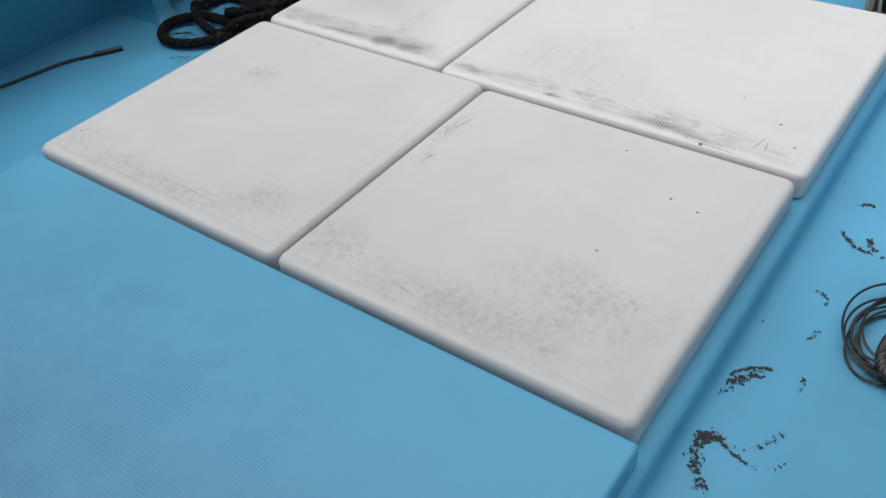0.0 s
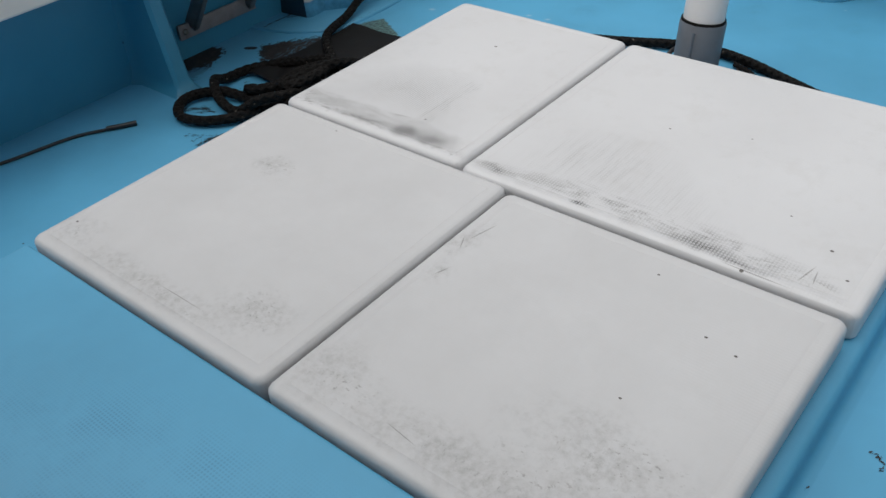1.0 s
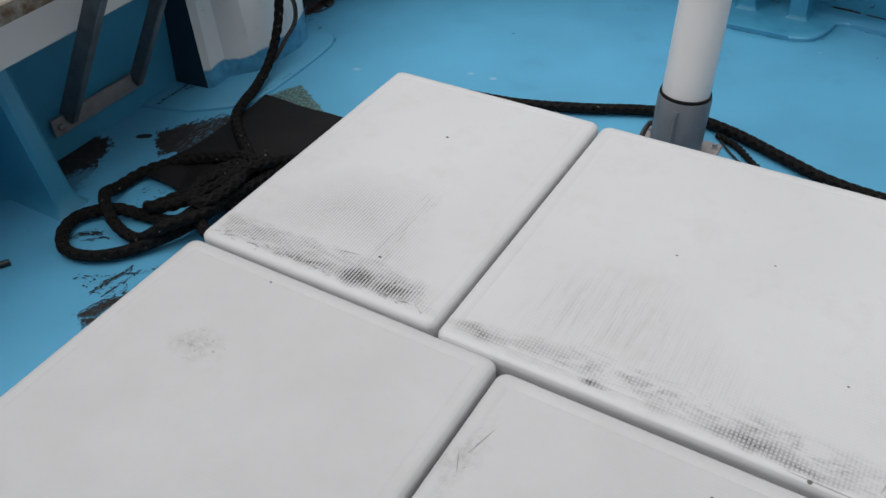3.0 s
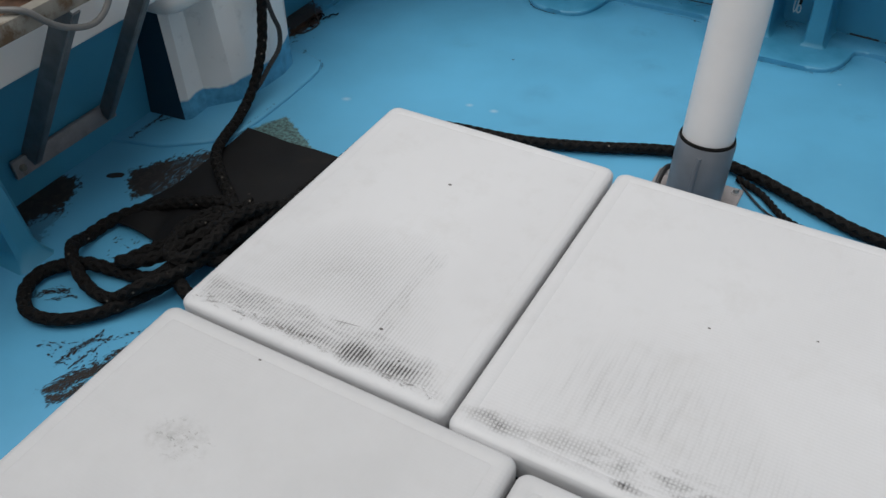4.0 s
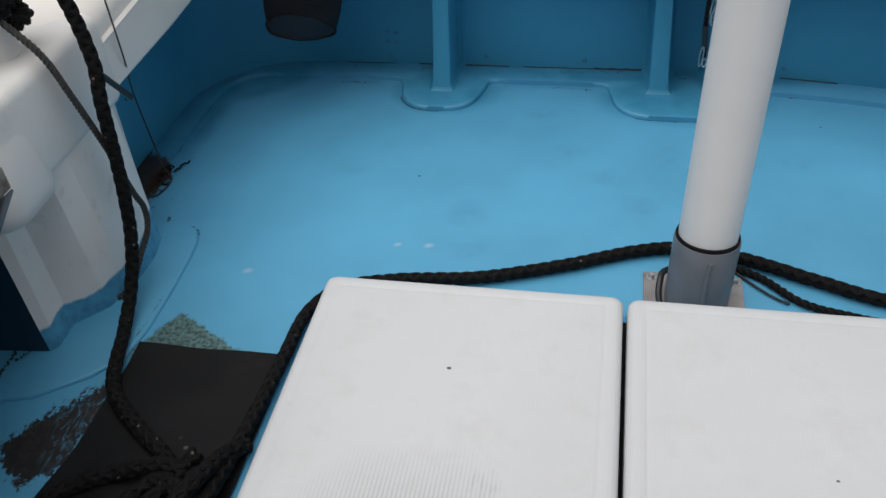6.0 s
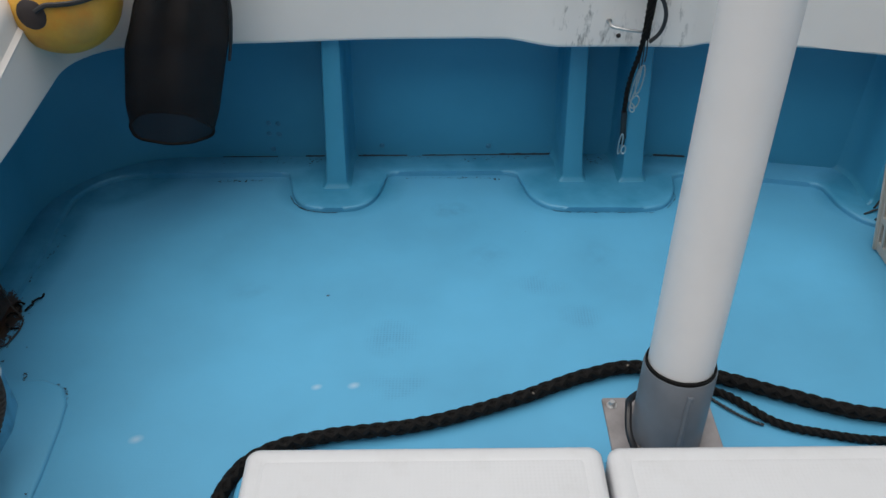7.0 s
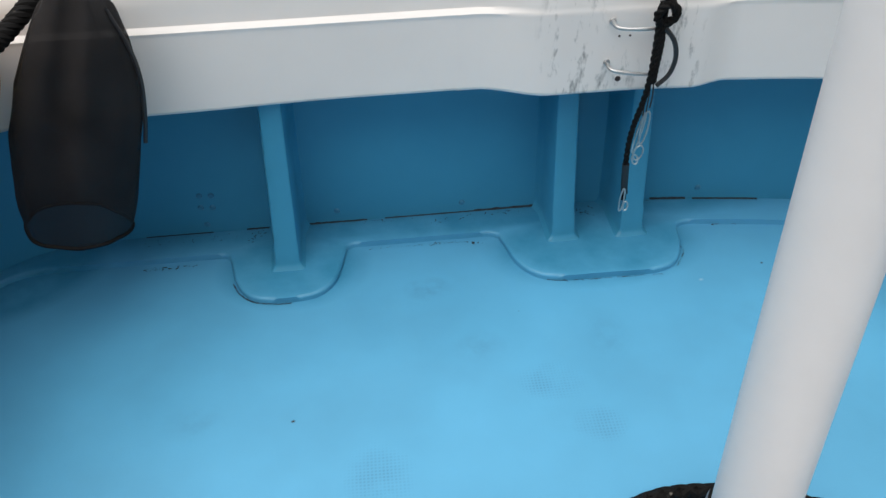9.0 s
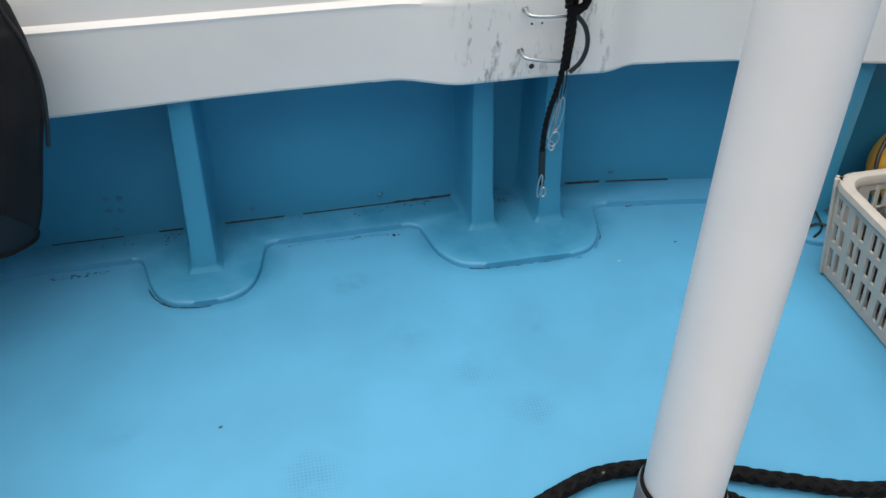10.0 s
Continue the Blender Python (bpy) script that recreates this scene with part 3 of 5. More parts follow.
def lip_path(off=0.0, r=0.17):
    """Plan line of the bulwark's inner lip, from the stern along one side, round the corner and across."""
    pts = [(LIP_X, -2.95 + 0.45 * i) for i in range(13)]
    cx, cy = LIP_X + r, LIP_Y - r
    pts += [(cx - r * math.cos(radians(a)), cy + r * math.sin(radians(a))) for a in range(0, 91, 9)]
    pts += [(x / 10, far_y(x / 10, LIP_Y)) for x in range(-12, 20)]
    out = []
    for i, p in enumerate(pts):
        a, b = Vector(pts[max(i - 1, 0)]), Vector(pts[min(i + 1, len(pts) - 1)])
        d = (b - a).normalized()
        out.append((p[0] - d.y * off, p[1] + d.x * off))
    return out


def bulwark_lip():
    # offsets run outward, away from the deck
    profile = [(0.0, 0.4945), (0.0, 0.492), (0.004, 0.486), (0.012, 0.484), (DEEP + 0.02, 0.484), (DEEP + 0.02, 0.44), (DEEP + 0.09, 0.44), (DEEP + 0.09, 0.78), (DEEP + 0.05, 0.82), (0.10, 0.82), (0.06, 0.812), (0.034, 0.797), (0.018, 0.776), (0.0115, 0.755), (0.0105, 0.74), (0.0095, 0.702), (0.009, 0.697), (0.003, 0.692), (-0.002, 0.686), (0.0, 0.678), (0.0, 0.675)]
    bm = sweep(lip_path(), [(-o, z) for o, z in profile], True)
    for v in bm.verts:
        if v.co.x < -1.30:
            low = 1 - smoothstep(2.2, 2.8, v.co.y)
            v.co.z -= low * (0.032 + 0.13 * smoothstep(0.5, 0.82, v.co.z))
        if v.co.y > 2.85 and v.co.z < 0.5:
            v.co.z += 0.006 * smoothstep(-1.35, -1.1, v.co.x) + 0.011 * smoothstep(-1.1, -0.6, v.co.x) * (1 - smoothstep(-0.2, 0.2, v.co.x))
    return bm


bm = sweep(lip_path(DEEP), [(0.0, -0.045), (0.0, 0.482), (-0.08, 0.482), (-0.05, -1.0), (0.0, -1.0)], True)
for v in bm.verts:
    v.co.y -= 0.02 * smoothstep(2.75, 3.05, v.co.y + 0.16 * max(0.0, v.co.x) ** 1.6)
wall = thing("wall_port", bm, M_WALL, "blue painted inner side of the bulwark", "bulwark", "structure")
thing("bulwark_lip", bulwark_lip(), M_LIP, "white gelcoat bulwark cap overhanging the blue side", "bulwark cap", "structure")

# plain sides that close the boat out of view
for name, b4 in (("wall_stern", (-1.78, 1.97, -3.05, -2.955)), ("wall_starboard", (1.89, 1.97, -2.95, 2.75))):
    bm = box(b4[0], b4[1], b4[2], b4[3], -1.0, 0.80, 0.01)
    thing(name, bm, M_WALL, "plain blue bulwark side", "bulwark", "structure")
# unseen walls and roof slab, added to keep light off the stern deck
thing("wall_blocker_aft", box(-1.5, 1.7, -2.5, -2.4, 0.0, 2.35, 0.01), M_LIP, "unseen plain white wall added astern to block light", "wall", "structure")
thing("wall_blocker_side", box(1.72, 1.80, -2.39, 0.75, 0.0, 2.35, 0.01), M_LIP, "unseen plain white wall added to starboard to block light", "wall", "structure")
thing("ceiling_blocker", box(-1.6, 1.8, -2.5, -0.68, 2.35, 2.41, 0.01), M_LIP, "unseen plain white slab added overhead to shade the stern deck", "roof", "structure")
bm = bmesh.new()
bmesh.ops.create_grid(bm, x_segments=2, y_segments=2, size=400, matrix=Matrix.Translation((0, 0, -0.9)))
M_WATER = simple("harbour_water", (0.05, 0.08, 0.09), 0.15, vary=0.3, scale=1.5, bump=0.4, depth=0.05)
thing("water", bm, M_WATER, "grey-green harbour water round the boat", "water", "structure")


def swell(x, a, b, square):
    """A rounded bump between a and b, 0 to 1; the larger square, the squarer its corners."""
    t = abs(2 * (x - a) / (b - a) - 1)
    core = (1 - min(1, t) ** square) ** 0.5
    foot = 0.09 * max(0.0, 1 - (t - 1) / 0.2) ** 2 if t > 1 else 0.09
    return max(core, foot)


def margin():
    """The raised edge of the deck along the bulwark, swelling round the posts."""
    line = []
    for i in range(25):
        y = 2.0 + 0.75 * i / 24
        line.append((-1.61, y))
    line += [(-1.44 - 0.17 * math.cos(radians(a)), 2.84 + 0.17 * math.sin(radians(a))) for a in range(0, 91, 10)]
    n = 320
    for i in range(n + 1):
        x = -1.42 + 3.2 * i / n
        y = 3.012 - 0.198 * swell(x, -0.963, -0.665, 3.4) - 0.208 * swell(x, -0.243, 0.238, 5.0) - 0.198 * swell(x, 0.69, 0.99, 3.4)
        line.append((x, far_y(x, y)))
    outer = [(1.80, 2.75), (1.5, 2.86), (1.0, 3.02), (0.5, 3.11), (0, 3.14), (-1.55, 3.14), (-1.70, 3.0), (-1.70, 2.0)]
    return prism(line + outer, -0.02, 0.017, 0.009, 4)


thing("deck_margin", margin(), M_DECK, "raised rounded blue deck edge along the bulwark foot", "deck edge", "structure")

pad = [(-1.70, 1.40), (-1.52, 1.45), (-1.41, 1.53), (-1.355, 1.60), (-1.341, 1.70), (-1.341, 1.85), (-1.347, 1.98), (-1.355, 2.05), (-1.38, 2.10), (-1.43, 2.125), (-1.52, 2.125), (-1.60, 2.14), (-1.70, 2.16)]
thing("column_pad", prism(pad, -0.02, 0.010, 0.008, 3), M_DECK, "low blue pad round the foot of the white column", "deck edge", "structure")


# dark open seam where the far side meets the deck
M_SEAM = simple("dark_open_seam", (0.02, 0.025, 0.03), 0.8, vary=0.4, scale=60)
for x0, x1, h in ((-1.20, -1.02, 0.002), (-0.93, -0.845, 0.004), (-0.76, -0.60, 0.004), (-0.55, -0.30, 0.003), (-0.30, -0.125, 0.006), (0.20, 0.30, 0.006), (0.32, 0.50, 0.003)):
    bm = bmesh.new()
    n = 14
    low, high = [], []
    for i in range(n + 1):
        x = x0 + (x1 - x0) * i / n
        wob = 0.4 + 0.6 * abs(noise.noise((x * 40, 3.1, 0)))
        low.append(bm.verts.new((x, far_y(x, 3.107), 0.0165)))
        high.append(bm.verts.new((x, far_y(x, 3.1085), 0.0172 + h * wob * 1.6)))
    for i in range(n):
        bm.faces.new((low[i], low[i + 1], high[i + 1], high[i]))
    back = bmesh.ops.extrude_face_region(bm, geom=bm.faces[:])["geom"]
    bmesh.ops.translate(bm, vec=(0, 0.004, 0), verts=[v for v in back if isinstance(v, bmesh.types.BMVert)])
    thing("seam_gap", bm, M_SEAM, "dark cracked seam along the bulwark foot", "seam", "structure")


BOLTS = ((-1.036, 0.140), (-1.006, 0.138), (-1.039, 0.102), (-1.008, 0.100), (-1.032, 0.045), (-0.68, 0.055), (-0.335, 0.050), (0.33, 0.055))

# ---- bulwark posts ----
def post(foot_x, top_x, half, y_front, top):
    bm = bmesh.new()
    rings = []
    for z, w, f in ((0.0, half + 0.022, 0.024), (0.017, half + 0.014, 0.018), (0.024, half + 0.006, 0.012), (0.036, half + 0.002, 0.009), (0.088, half + 0.001, 0.006), (0.104, half, 0.0), (top, half - 0.004, -0.012)):
        r = 0.010
        yb = 3.16
        x = foot_x + (top_x - foot_x) * z / top
        ring = [(-w, yb), (-w - 0.030, yb - 0.03), (-w - 0.010, yb - 0.055), (-w, yb - 0.09), (-w, y_front - f + r), (-w + r * 0.3, y_front - f + r * 0.3), (-w + r, y_front - f), (w - r, y_front - f), (w - r * 0.3, y_front - f + r * 0.3), (w, y_front - f + r), (w, yb - 0.09), (w + 0.010, yb - 0.055), (w + 0.030, yb - 0.03), (w, yb)]
        rings.append([bm.verts.new((x + a, far_y(x, b), z)) for a, b in ring])
    for a, b in zip(rings, rings[1:]):
        for i in range(len(a)):
            j = (i + 1) % len(a)
            bm.faces.new((a[i], a[j], b[j], b[i]))
    bm.faces.new(rings[-1])
    bm.faces.new(rings[0][::-1])
    return bm


for foot_x, top_x, half, y_front in ((-0.813, -0.797, 0.031, 2.935), (-0.081, -0.095, 0.031, 2.962), (0.104, 0.091, 0.031, 2.962), (0.83, 0.84, 0.034, 2.94)):
    thing("bulwark_post", post(foot_x, top_x, half, y_front, 0.496), M_WALL, "blue fibreglass rib standing under the bulwark cap", "post", "structure", "bulwark posts")


M_BOLT = simple("painted_over_bolt", (0.04, 0.19, 0.31), 0.5, vary=0.2)
for x, z in BOLTS:
    bm = lathe([(0, 0.005), (0.006, 0.0045), (0.009, 0.0), (0.0, -0.001)], 12, m=Matrix.Translation((x, far_y(x, 3.11) + 0.0005, z)) @ Matrix.Rotation(radians(90), 4, "X"))
    thing("wall_bolt", bm, M_BOLT, "painted-over bolt head in the blue bulwark", "bolt", "", "bulwark bolts")


# ---- triangular knees along the side ----
def knee(y, foot_x, top_x, half, top):
    bm = bmesh.new()
    rings = []
    for z, w in ((0.0, half + 0.025), (0.02, half + 0.010), (0.05, half + 0.002), (top, half)):
        xf = foot_x + (top_x - foot_x) * z / top + (0.018 if z == 0 else 0.006 if z < 0.03 else 0)
        ring = [(-1.72, -w - 0.05), (-1.685, -w - 0.02), (-1.65, -w), (xf - 0.012, -w), (xf, -w + 0.012), (xf, w - 0.012), (xf - 0.012, w), (-1.65, w), (-1.685, w + 0.02), (-1.72, w + 0.05)]
        rings.append([bm.verts.new((a, y + b, z)) for a, b in ring])
    for a, b in zip(rings, rings[1:]):
        for i in range(len(a)):
            j = (i + 1) % len(a)
            bm.faces.new((a[i], a[j], b[j], b[i]))
    bm.faces.new(rings[-1])
    bm.faces.new(rings[0][::-1])
    return bm


thing("bulwark_knee", knee(0.895, -1.448, -1.535, 0.032, 0.48), M_WALL, "sloping blue fibreglass knee bracing the bulwark", "knee", "structure")


# ---- hatch covers ----
def cover(x0, x1, y0, y1, label):
    w, d, h = x1 - x0, y1 - y0, 0.072
    ring_spec = [(0.006, 0.0), (0.001, 0.003), (0.0, 0.010)]
    for i in range(6):
        a = radians(90 * i / 5)
        ring_spec.append((0.020 * (1 - math.cos(a)), h - 0.018 + 0.018 * math.sin(a)))
    ring_spec += [(0.040, h), (0.043, h + 0.0012), (0.050, h + 0.0014)]
    ob = holder("hatch_cover", label, "hatch cover", "deck hatch covers")
    for name, spec, close in (("rim", ring_spec[:-3] + [(0.040, h), (0.046, h - 0.004)], False), ("grip_panel", [(0.0401, h - 0.001), (0.0404, h - 0.0001), (0.044, h + 0.0005), (0.050, h + 0.0006)], True)):
        bm = bmesh.new()
        rings = []
        for inset, z in spec:
            rings.append([bm.verts.new((x, y, z)) for x, y in round_rect(-w / 2 + inset, w / 2 - inset, -d / 2 + inset, d / 2 - inset, max(0.026 - inset * 0.5, 0.008), 8)])
        for a, b in zip(rings, rings[1:]):
            for k in range(len(a)):
                bm.faces.new((a[k], a[(k + 1) % len(a)], b[(k + 1) % len(b)], b[k]))
        if close:
            bm.faces.new(rings[-1])
        else:
            bm.faces.new(rings[0][::-1])
        part(name, bm, M_COVER, ob, "ribbed grip panel" if close else "")
    ob.location = ((x0 + x1) / 2, (y0 + y1) / 2, 0.0735)
    return ob


cover(-0.885, -0.005, -0.006, 0.863, "square white fibreglass hatch cover with faint grey scuffs")
cover(0.005, 0.874, -0.006, 0.846, "square white fibreglass hatch cover, chipped and grey along one edge")
cover(-0.880, -0.181, 0.874, 1.804, "white ribbed hatch cover with black dirt in the grip pattern")
cover(-0.171, 0.886, 0.862, 1.801, "wide white ribbed hatch cover with smeared black dirt")


# black strips added under the joints for the darkness of the open gaps
for b4 in ((-0.86, 0.86, 0.838, 0.876), (-0.02, 0.02, 0.0, 0.834), (-0.20, -0.15, 0.880, 1.79)):
    thing("gasket", box(b4[0], b4[1], b4[2], b4[3], 0.066, 0.0725, 0.0015, 1), M_RUBBER, "black strip added to darken the joint between the covers", "gasket", "structure")

# ---- pipe in its socket ----
PX, PY = -0.002, 1.948
LEAN = pose(PX, PY, 0.0, -4.8, 1.7, 0)
bm = lathe([(0.0672, 0.012), (0.0678, 0.014), (0.0678, 2.3), (0.062, 2.3), (0.062, 0.014), (0.0672, 0.012)], 64)
pipe = thing("pipe", bm, M_PIPE, "tall white plastic pipe standing in a grey socket", "pipe")
pipe.matrix_basis = LEAN
socket = holder("pipe_socket", "grey plastic pipe socket bolted to a steel base plate", "pipe socket")
socket.location = (PX, PY, 0)
tilt = pose(0, 0, 0, -4.8, 1.7, 0)
part("sleeve", lathe([(0.0725, 0.006), (0.0765, 0.006), (0.0765, 0.197), (0.075, 0.202), (0.0735, 0.202), (0.072, 0.197), (0.072, 0.006), (0.0725, 0.006)], 64, m=tilt), M_SOCKET, socket)
part("rim_lining", lathe([(0.0685, 0.150), (0.0715, 0.150), (0.0732, 0.209), (0.0695, 0.211), (0.0685, 0.150)], 48, m=tilt), M_ROPE, socket, "black rubber lining")
base = part("base_plate", prism(round_rect(-0.125, 0.118, -0.09, 0.105, 0.006, 3), 0.0, 0.006, 0.0015, 1), M_PLATE, socket, "stained steel base plate")
for sx, sy in ((-0.105, 0.082), (0.100, 0.082), (-0.105, -0.072), (0.100, -0.072)):
    part("bolt", lathe([(0.0, 0.018), (0.006, 0.018), (0.008, 0.014), (0.008, 0.008), (0.012, 0.008), (0.012, 0.006), (0, 0.006)], 12, m=Matrix.Translation((sx, sy, 0))), M_STEEL, socket)
bm = tube(spline([(0.004, -0.0775, 0.02), (0.004, -0.0775, 0.15), (0.006, -0.0777, 0.185)], 0.01), 0.006, 8)
bm.transform(tilt)
part("weld_seam", bm, M_SOCKET, socket)
part("strap", tube(spline([(-0.03, 0.09, 0.05), (-0.075, 0.05, 0.06), (-0.088, 0.01, 0.075), (-0.092, -0.035, 0.05), (-0.075, -0.07, 0.012)], 0.008), 0.008, 8), M_WIRE, socket, "black rubber strap")


# ---- white column with its bitt ----
column = holder("mooring_column", "white fibreglass column with a bulging fairlead housing on the bulwark", "mooring column")


def column_shell():
    plan_low = [(-1.70, 1.575), (-1.551, 1.590), (-1.535, 1.609), (-1.539, 1.688), (-1.474, 1.762), (-1.450, 1.83), (-1.445, 1.97), (-1.462, 2.045), (-1.500, 2.085), (-1.70, 2.095)]
    plan_high = [(-1.72, 1.628), (-1.613, 1.643), (-1.591, 1.666), (-1.584, 1.715), (-1.505, 1.760), (-1.485, 1.82), (-1.482, 1.98), (-1.487, 2.06), (-1.505, 2.105), (-1.72, 2.12)]
    bm = bmesh.new()
    rings = []
    for k in range(12):
        t = 1.31 * k / 11
        rings.append([bm.verts.new((a[0] + (b[0] - a[0]) * t, a[1] + (b[1] - a[1]) * t, 0.50 * t)) for a, b in zip(plan_low, plan_high)])
    for a, b in zip(rings, rings[1:]):
        for i in range(len(a)):
            j = (i + 1) % len(a)
            bm.faces.new((a[i], a[j], b[j], b[i]))
    bm.faces.new(rings[-1])
    bm.faces.new(rings[0][::-1])
    edges = [e for e in bm.edges if abs(e.verts[0].co.z - e.verts[1].co.z) > 0.02]
    bmesh.ops.bevel(bm, geom=edges, offset=0.008, segments=2, profile=0.5, affect="EDGES")
    return bm


def column_paint():
    """White above, deck blue brushed round the foot, shade painted on the stern side."""
    m, nt, b = material("column_two_tone_shaded")
    p = place(nt)
    xyz = node(nt, "ShaderNodeSeparateXYZ")
    nt.links.new(p, xyz.inputs[0])
    wavy = calc(nt, "ADD", xyz.outputs[2], calc(nt, "MULTIPLY", grain(nt, p, 7, 4), -0.05))
    rise = calc(nt, "MULTIPLY", ramp(nt, xyz.outputs[1], 1.93, 2.09), 0.06)
    foot = ramp(nt, calc(nt, "SUBTRACT", wavy, rise), 0.056, 0.048)
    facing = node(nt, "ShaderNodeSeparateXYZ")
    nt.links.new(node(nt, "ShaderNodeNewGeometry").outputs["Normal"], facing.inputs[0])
    # shade of the stern-facing side, put into the colour as near-black navy
    flank_shade = ramp(nt, facing.outputs[1], -0.85, -0.9)
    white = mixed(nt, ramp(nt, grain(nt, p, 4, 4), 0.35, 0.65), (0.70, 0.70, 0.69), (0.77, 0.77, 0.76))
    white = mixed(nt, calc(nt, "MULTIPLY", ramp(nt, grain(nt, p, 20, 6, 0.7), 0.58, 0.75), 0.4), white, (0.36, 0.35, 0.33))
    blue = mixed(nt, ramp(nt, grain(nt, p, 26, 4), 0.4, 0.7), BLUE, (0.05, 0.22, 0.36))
    nt.links.new(mixed(nt, flank_shade, mixed(nt, foot, white, blue), (0.014, 0.035, 0.06)), b.inputs["Base Color"])
    b.inputs["Roughness"].default_value = 0.38
    relief(nt, b, grain(nt, p, 9, 3), 0.2, 0.004)
    return m


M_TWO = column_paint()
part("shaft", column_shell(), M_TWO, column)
# fairlead housing: a rounded mass over the stern half of the column
bm = bmesh.new()
spec = [(0.386, -0.020, 0.05), (0.389, 0.000, 0.06), (0.400, 0.012, 0.07), (0.43, 0.018, 0.075), (0.52, 0.012, 0.075), (0.60, 0.0, 0.075), (0.635, -0.012, 0.07), (0.652, -0.035, 0.06), (0.656, -0.07, 0.05)]
rings = []
for z, g, r in spec:
    rings.append([bm.verts.new((x, y, z)) for x, y in round_rect(-1.80, -1.478 + g, 1.575 - g, 1.765 + g, r, 6)])
for a, b in zip(rings, rings[1:]):
    for i in range(len(a)):
        bm.faces.new((a[i], a[(i + 1) % len(a)], b[(i + 1) % len(b)], b[i]))
bm.faces.new(rings[-1])
bm.faces.new(rings[0][::-1])
housing = part("housing", bm, M_COLUMN, column, "rounded white fairlead housing")
part("drain_hole", lathe([(0.0, 0.001), (0.029, 0.001), (0.031, 0.002), (0.034, 0.001), (0.036, -0.004)], 24, m=Matrix.Translation((-1.56, 1.675, 0.658)) @ Matrix.Diagonal((0.8, 1.0, 1.0, 1.0))), M_HOSE, column, "grey recessed hole")
part("cheek", box(-1.76, -1.474, 1.62, 2.115, 0.42, 0.661, 0.03, 4), M_COLUMN, column)
bitt = holder("mooring_bitt", "white bitt wound with dark mooring rope", "bitt")
part("stem", lathe([(0.060, 0.62), (0.056, 0.66), (0.054, 0.80), (0.070, 0.86), (0.072, 0.89), (0.06, 0.91), (0.0, 0.915)], 28, m=Matrix.Translation((-1.60, 1.88, 0))), M_COLUMN, bitt)
wraps = [(-1.60 + (0.074 + 0.012 * math.sin(a * 2.7)) * math.cos(a), 1.88 + (0.074 + 0.012 * math.sin(a * 2.7)) * math.sin(a), 0.735 + 0.034 * a / (2 * math.pi)) for a in [k * 0.5 for k in range(0, 46)]]
part("rope_wrap", braid(wraps, 0.022, 0.08, 3, False, 0.012), M_ROPE, bitt, "dark weathered rope wound round the bitt")

# ---- tray shelf on struts ----
shelf = holder("tray_shelf", "rust-stained metal tray on two grey struts bolted to the bulwark", "shelf")
TX0, TX1, TY0, TY1, TZ = -1.66, -1.270, 0.80, 1.405, 0.700
part("front_rail", box(TX1 - 0.035, TX1, TY0, TY1, TZ - 0.045, TZ, 0.003), M_TRAY, shelf)
part("end_rail", box(TX0, TX1 - 0.036, TY1 - 0.006, TY1, TZ - 0.045, TZ, 0.002), M_STRUT, shelf)
part("end_rail", box(TX0, TX1 - 0.036, TY0, TY0 + 0.006, TZ - 0.045, TZ, 0.002), M_STRUT, shelf)
part("tray_floor", box(TX0, TX1 - 0.036, TY0 + 0.007, TY1 - 0.007, TZ - 0.045, TZ - 0.039, 0.001), M_LUMP, shelf, "rusty tray bottom")


def strut(a, b, w, d):
    a, b = Vector(a), Vector(b)
    length = (b - a).length
    m = Matrix.Translation((a + b) / 2) @ (b - a).to_track_quat("Z", "Y").to_matrix().to_4x4()
    bm = box(-d / 2, d / 2, -w / 2, w / 2, -length / 2, length / 2, 0.002, 1)
    box(d / 2, d / 2 + 0.02, -w / 2, -w / 2 + 0.005, -length / 2, length / 2, 0.001, 1, bm)
    bm.transform(m)
    return bm


part("strut", strut((-1.668, 1.112, 0.125), (-1.292, 1.125, 0.660), 0.055, 0.006), M_STRUT, shelf)
part("strut", strut((-1.668, 1.390, 0.110), (-1.288, 1.385, 0.660), 0.042, 0.006), M_STRUT, shelf)
part("wall_plate", box(-1.683, -1.668, 1.06, 1.435, 0.082, 0.140, 0.003), M_PLATE, shelf, "stained wall plate")
for y in (1.085, 1.42):
    part("bolt", lathe([(0, 0.012), (0.008, 0.011), (0.011, 0.007), (0.011, 0.0), (0, 0)], 10, m=Matrix.Translation((-1.668, y, 0.112)) @ Matrix.Rotation(radians(90), 4, "Y")), M_TRAY, shelf)

# what lies in the tray
bm = lathe([(0.0, 0.0), (0.122, 0.0), (0.130, 0.012), (0.135, 0.020), (0.135, 0.10), (0.139, 0.105), (0.139, 0.118), (0.135, 0.123), (0.135, 0.225), (0.128, 0.240), (0.0, 0.250)], 40, m=Matrix.Translation((-1.475, 1.212, 0.6615)))
motor = thing("pump_drum", bm, M_MOTOR, "dark grey pump casing standing in the rusty tray", "pump")
random.seed(4)
for k in range(5):
    bm = bmesh.new()
    bmesh.ops.create_icosphere(bm, subdivisions=3, radius=0.013)
    for v in bm.verts:
        v.co *= 1 + 0.35 * noise.noise(v.co * 60 + Vector((k, 0, 0)))
    lump = thing("rusty_fitting", bm, M_LUMP, "brown rusty metal fitting lying in the tray", "fitting", "", "fittings in the tray")
    lump.location = (random.uniform(-1.42, -1.33), random.uniform(1.355, 1.385), 0.672)
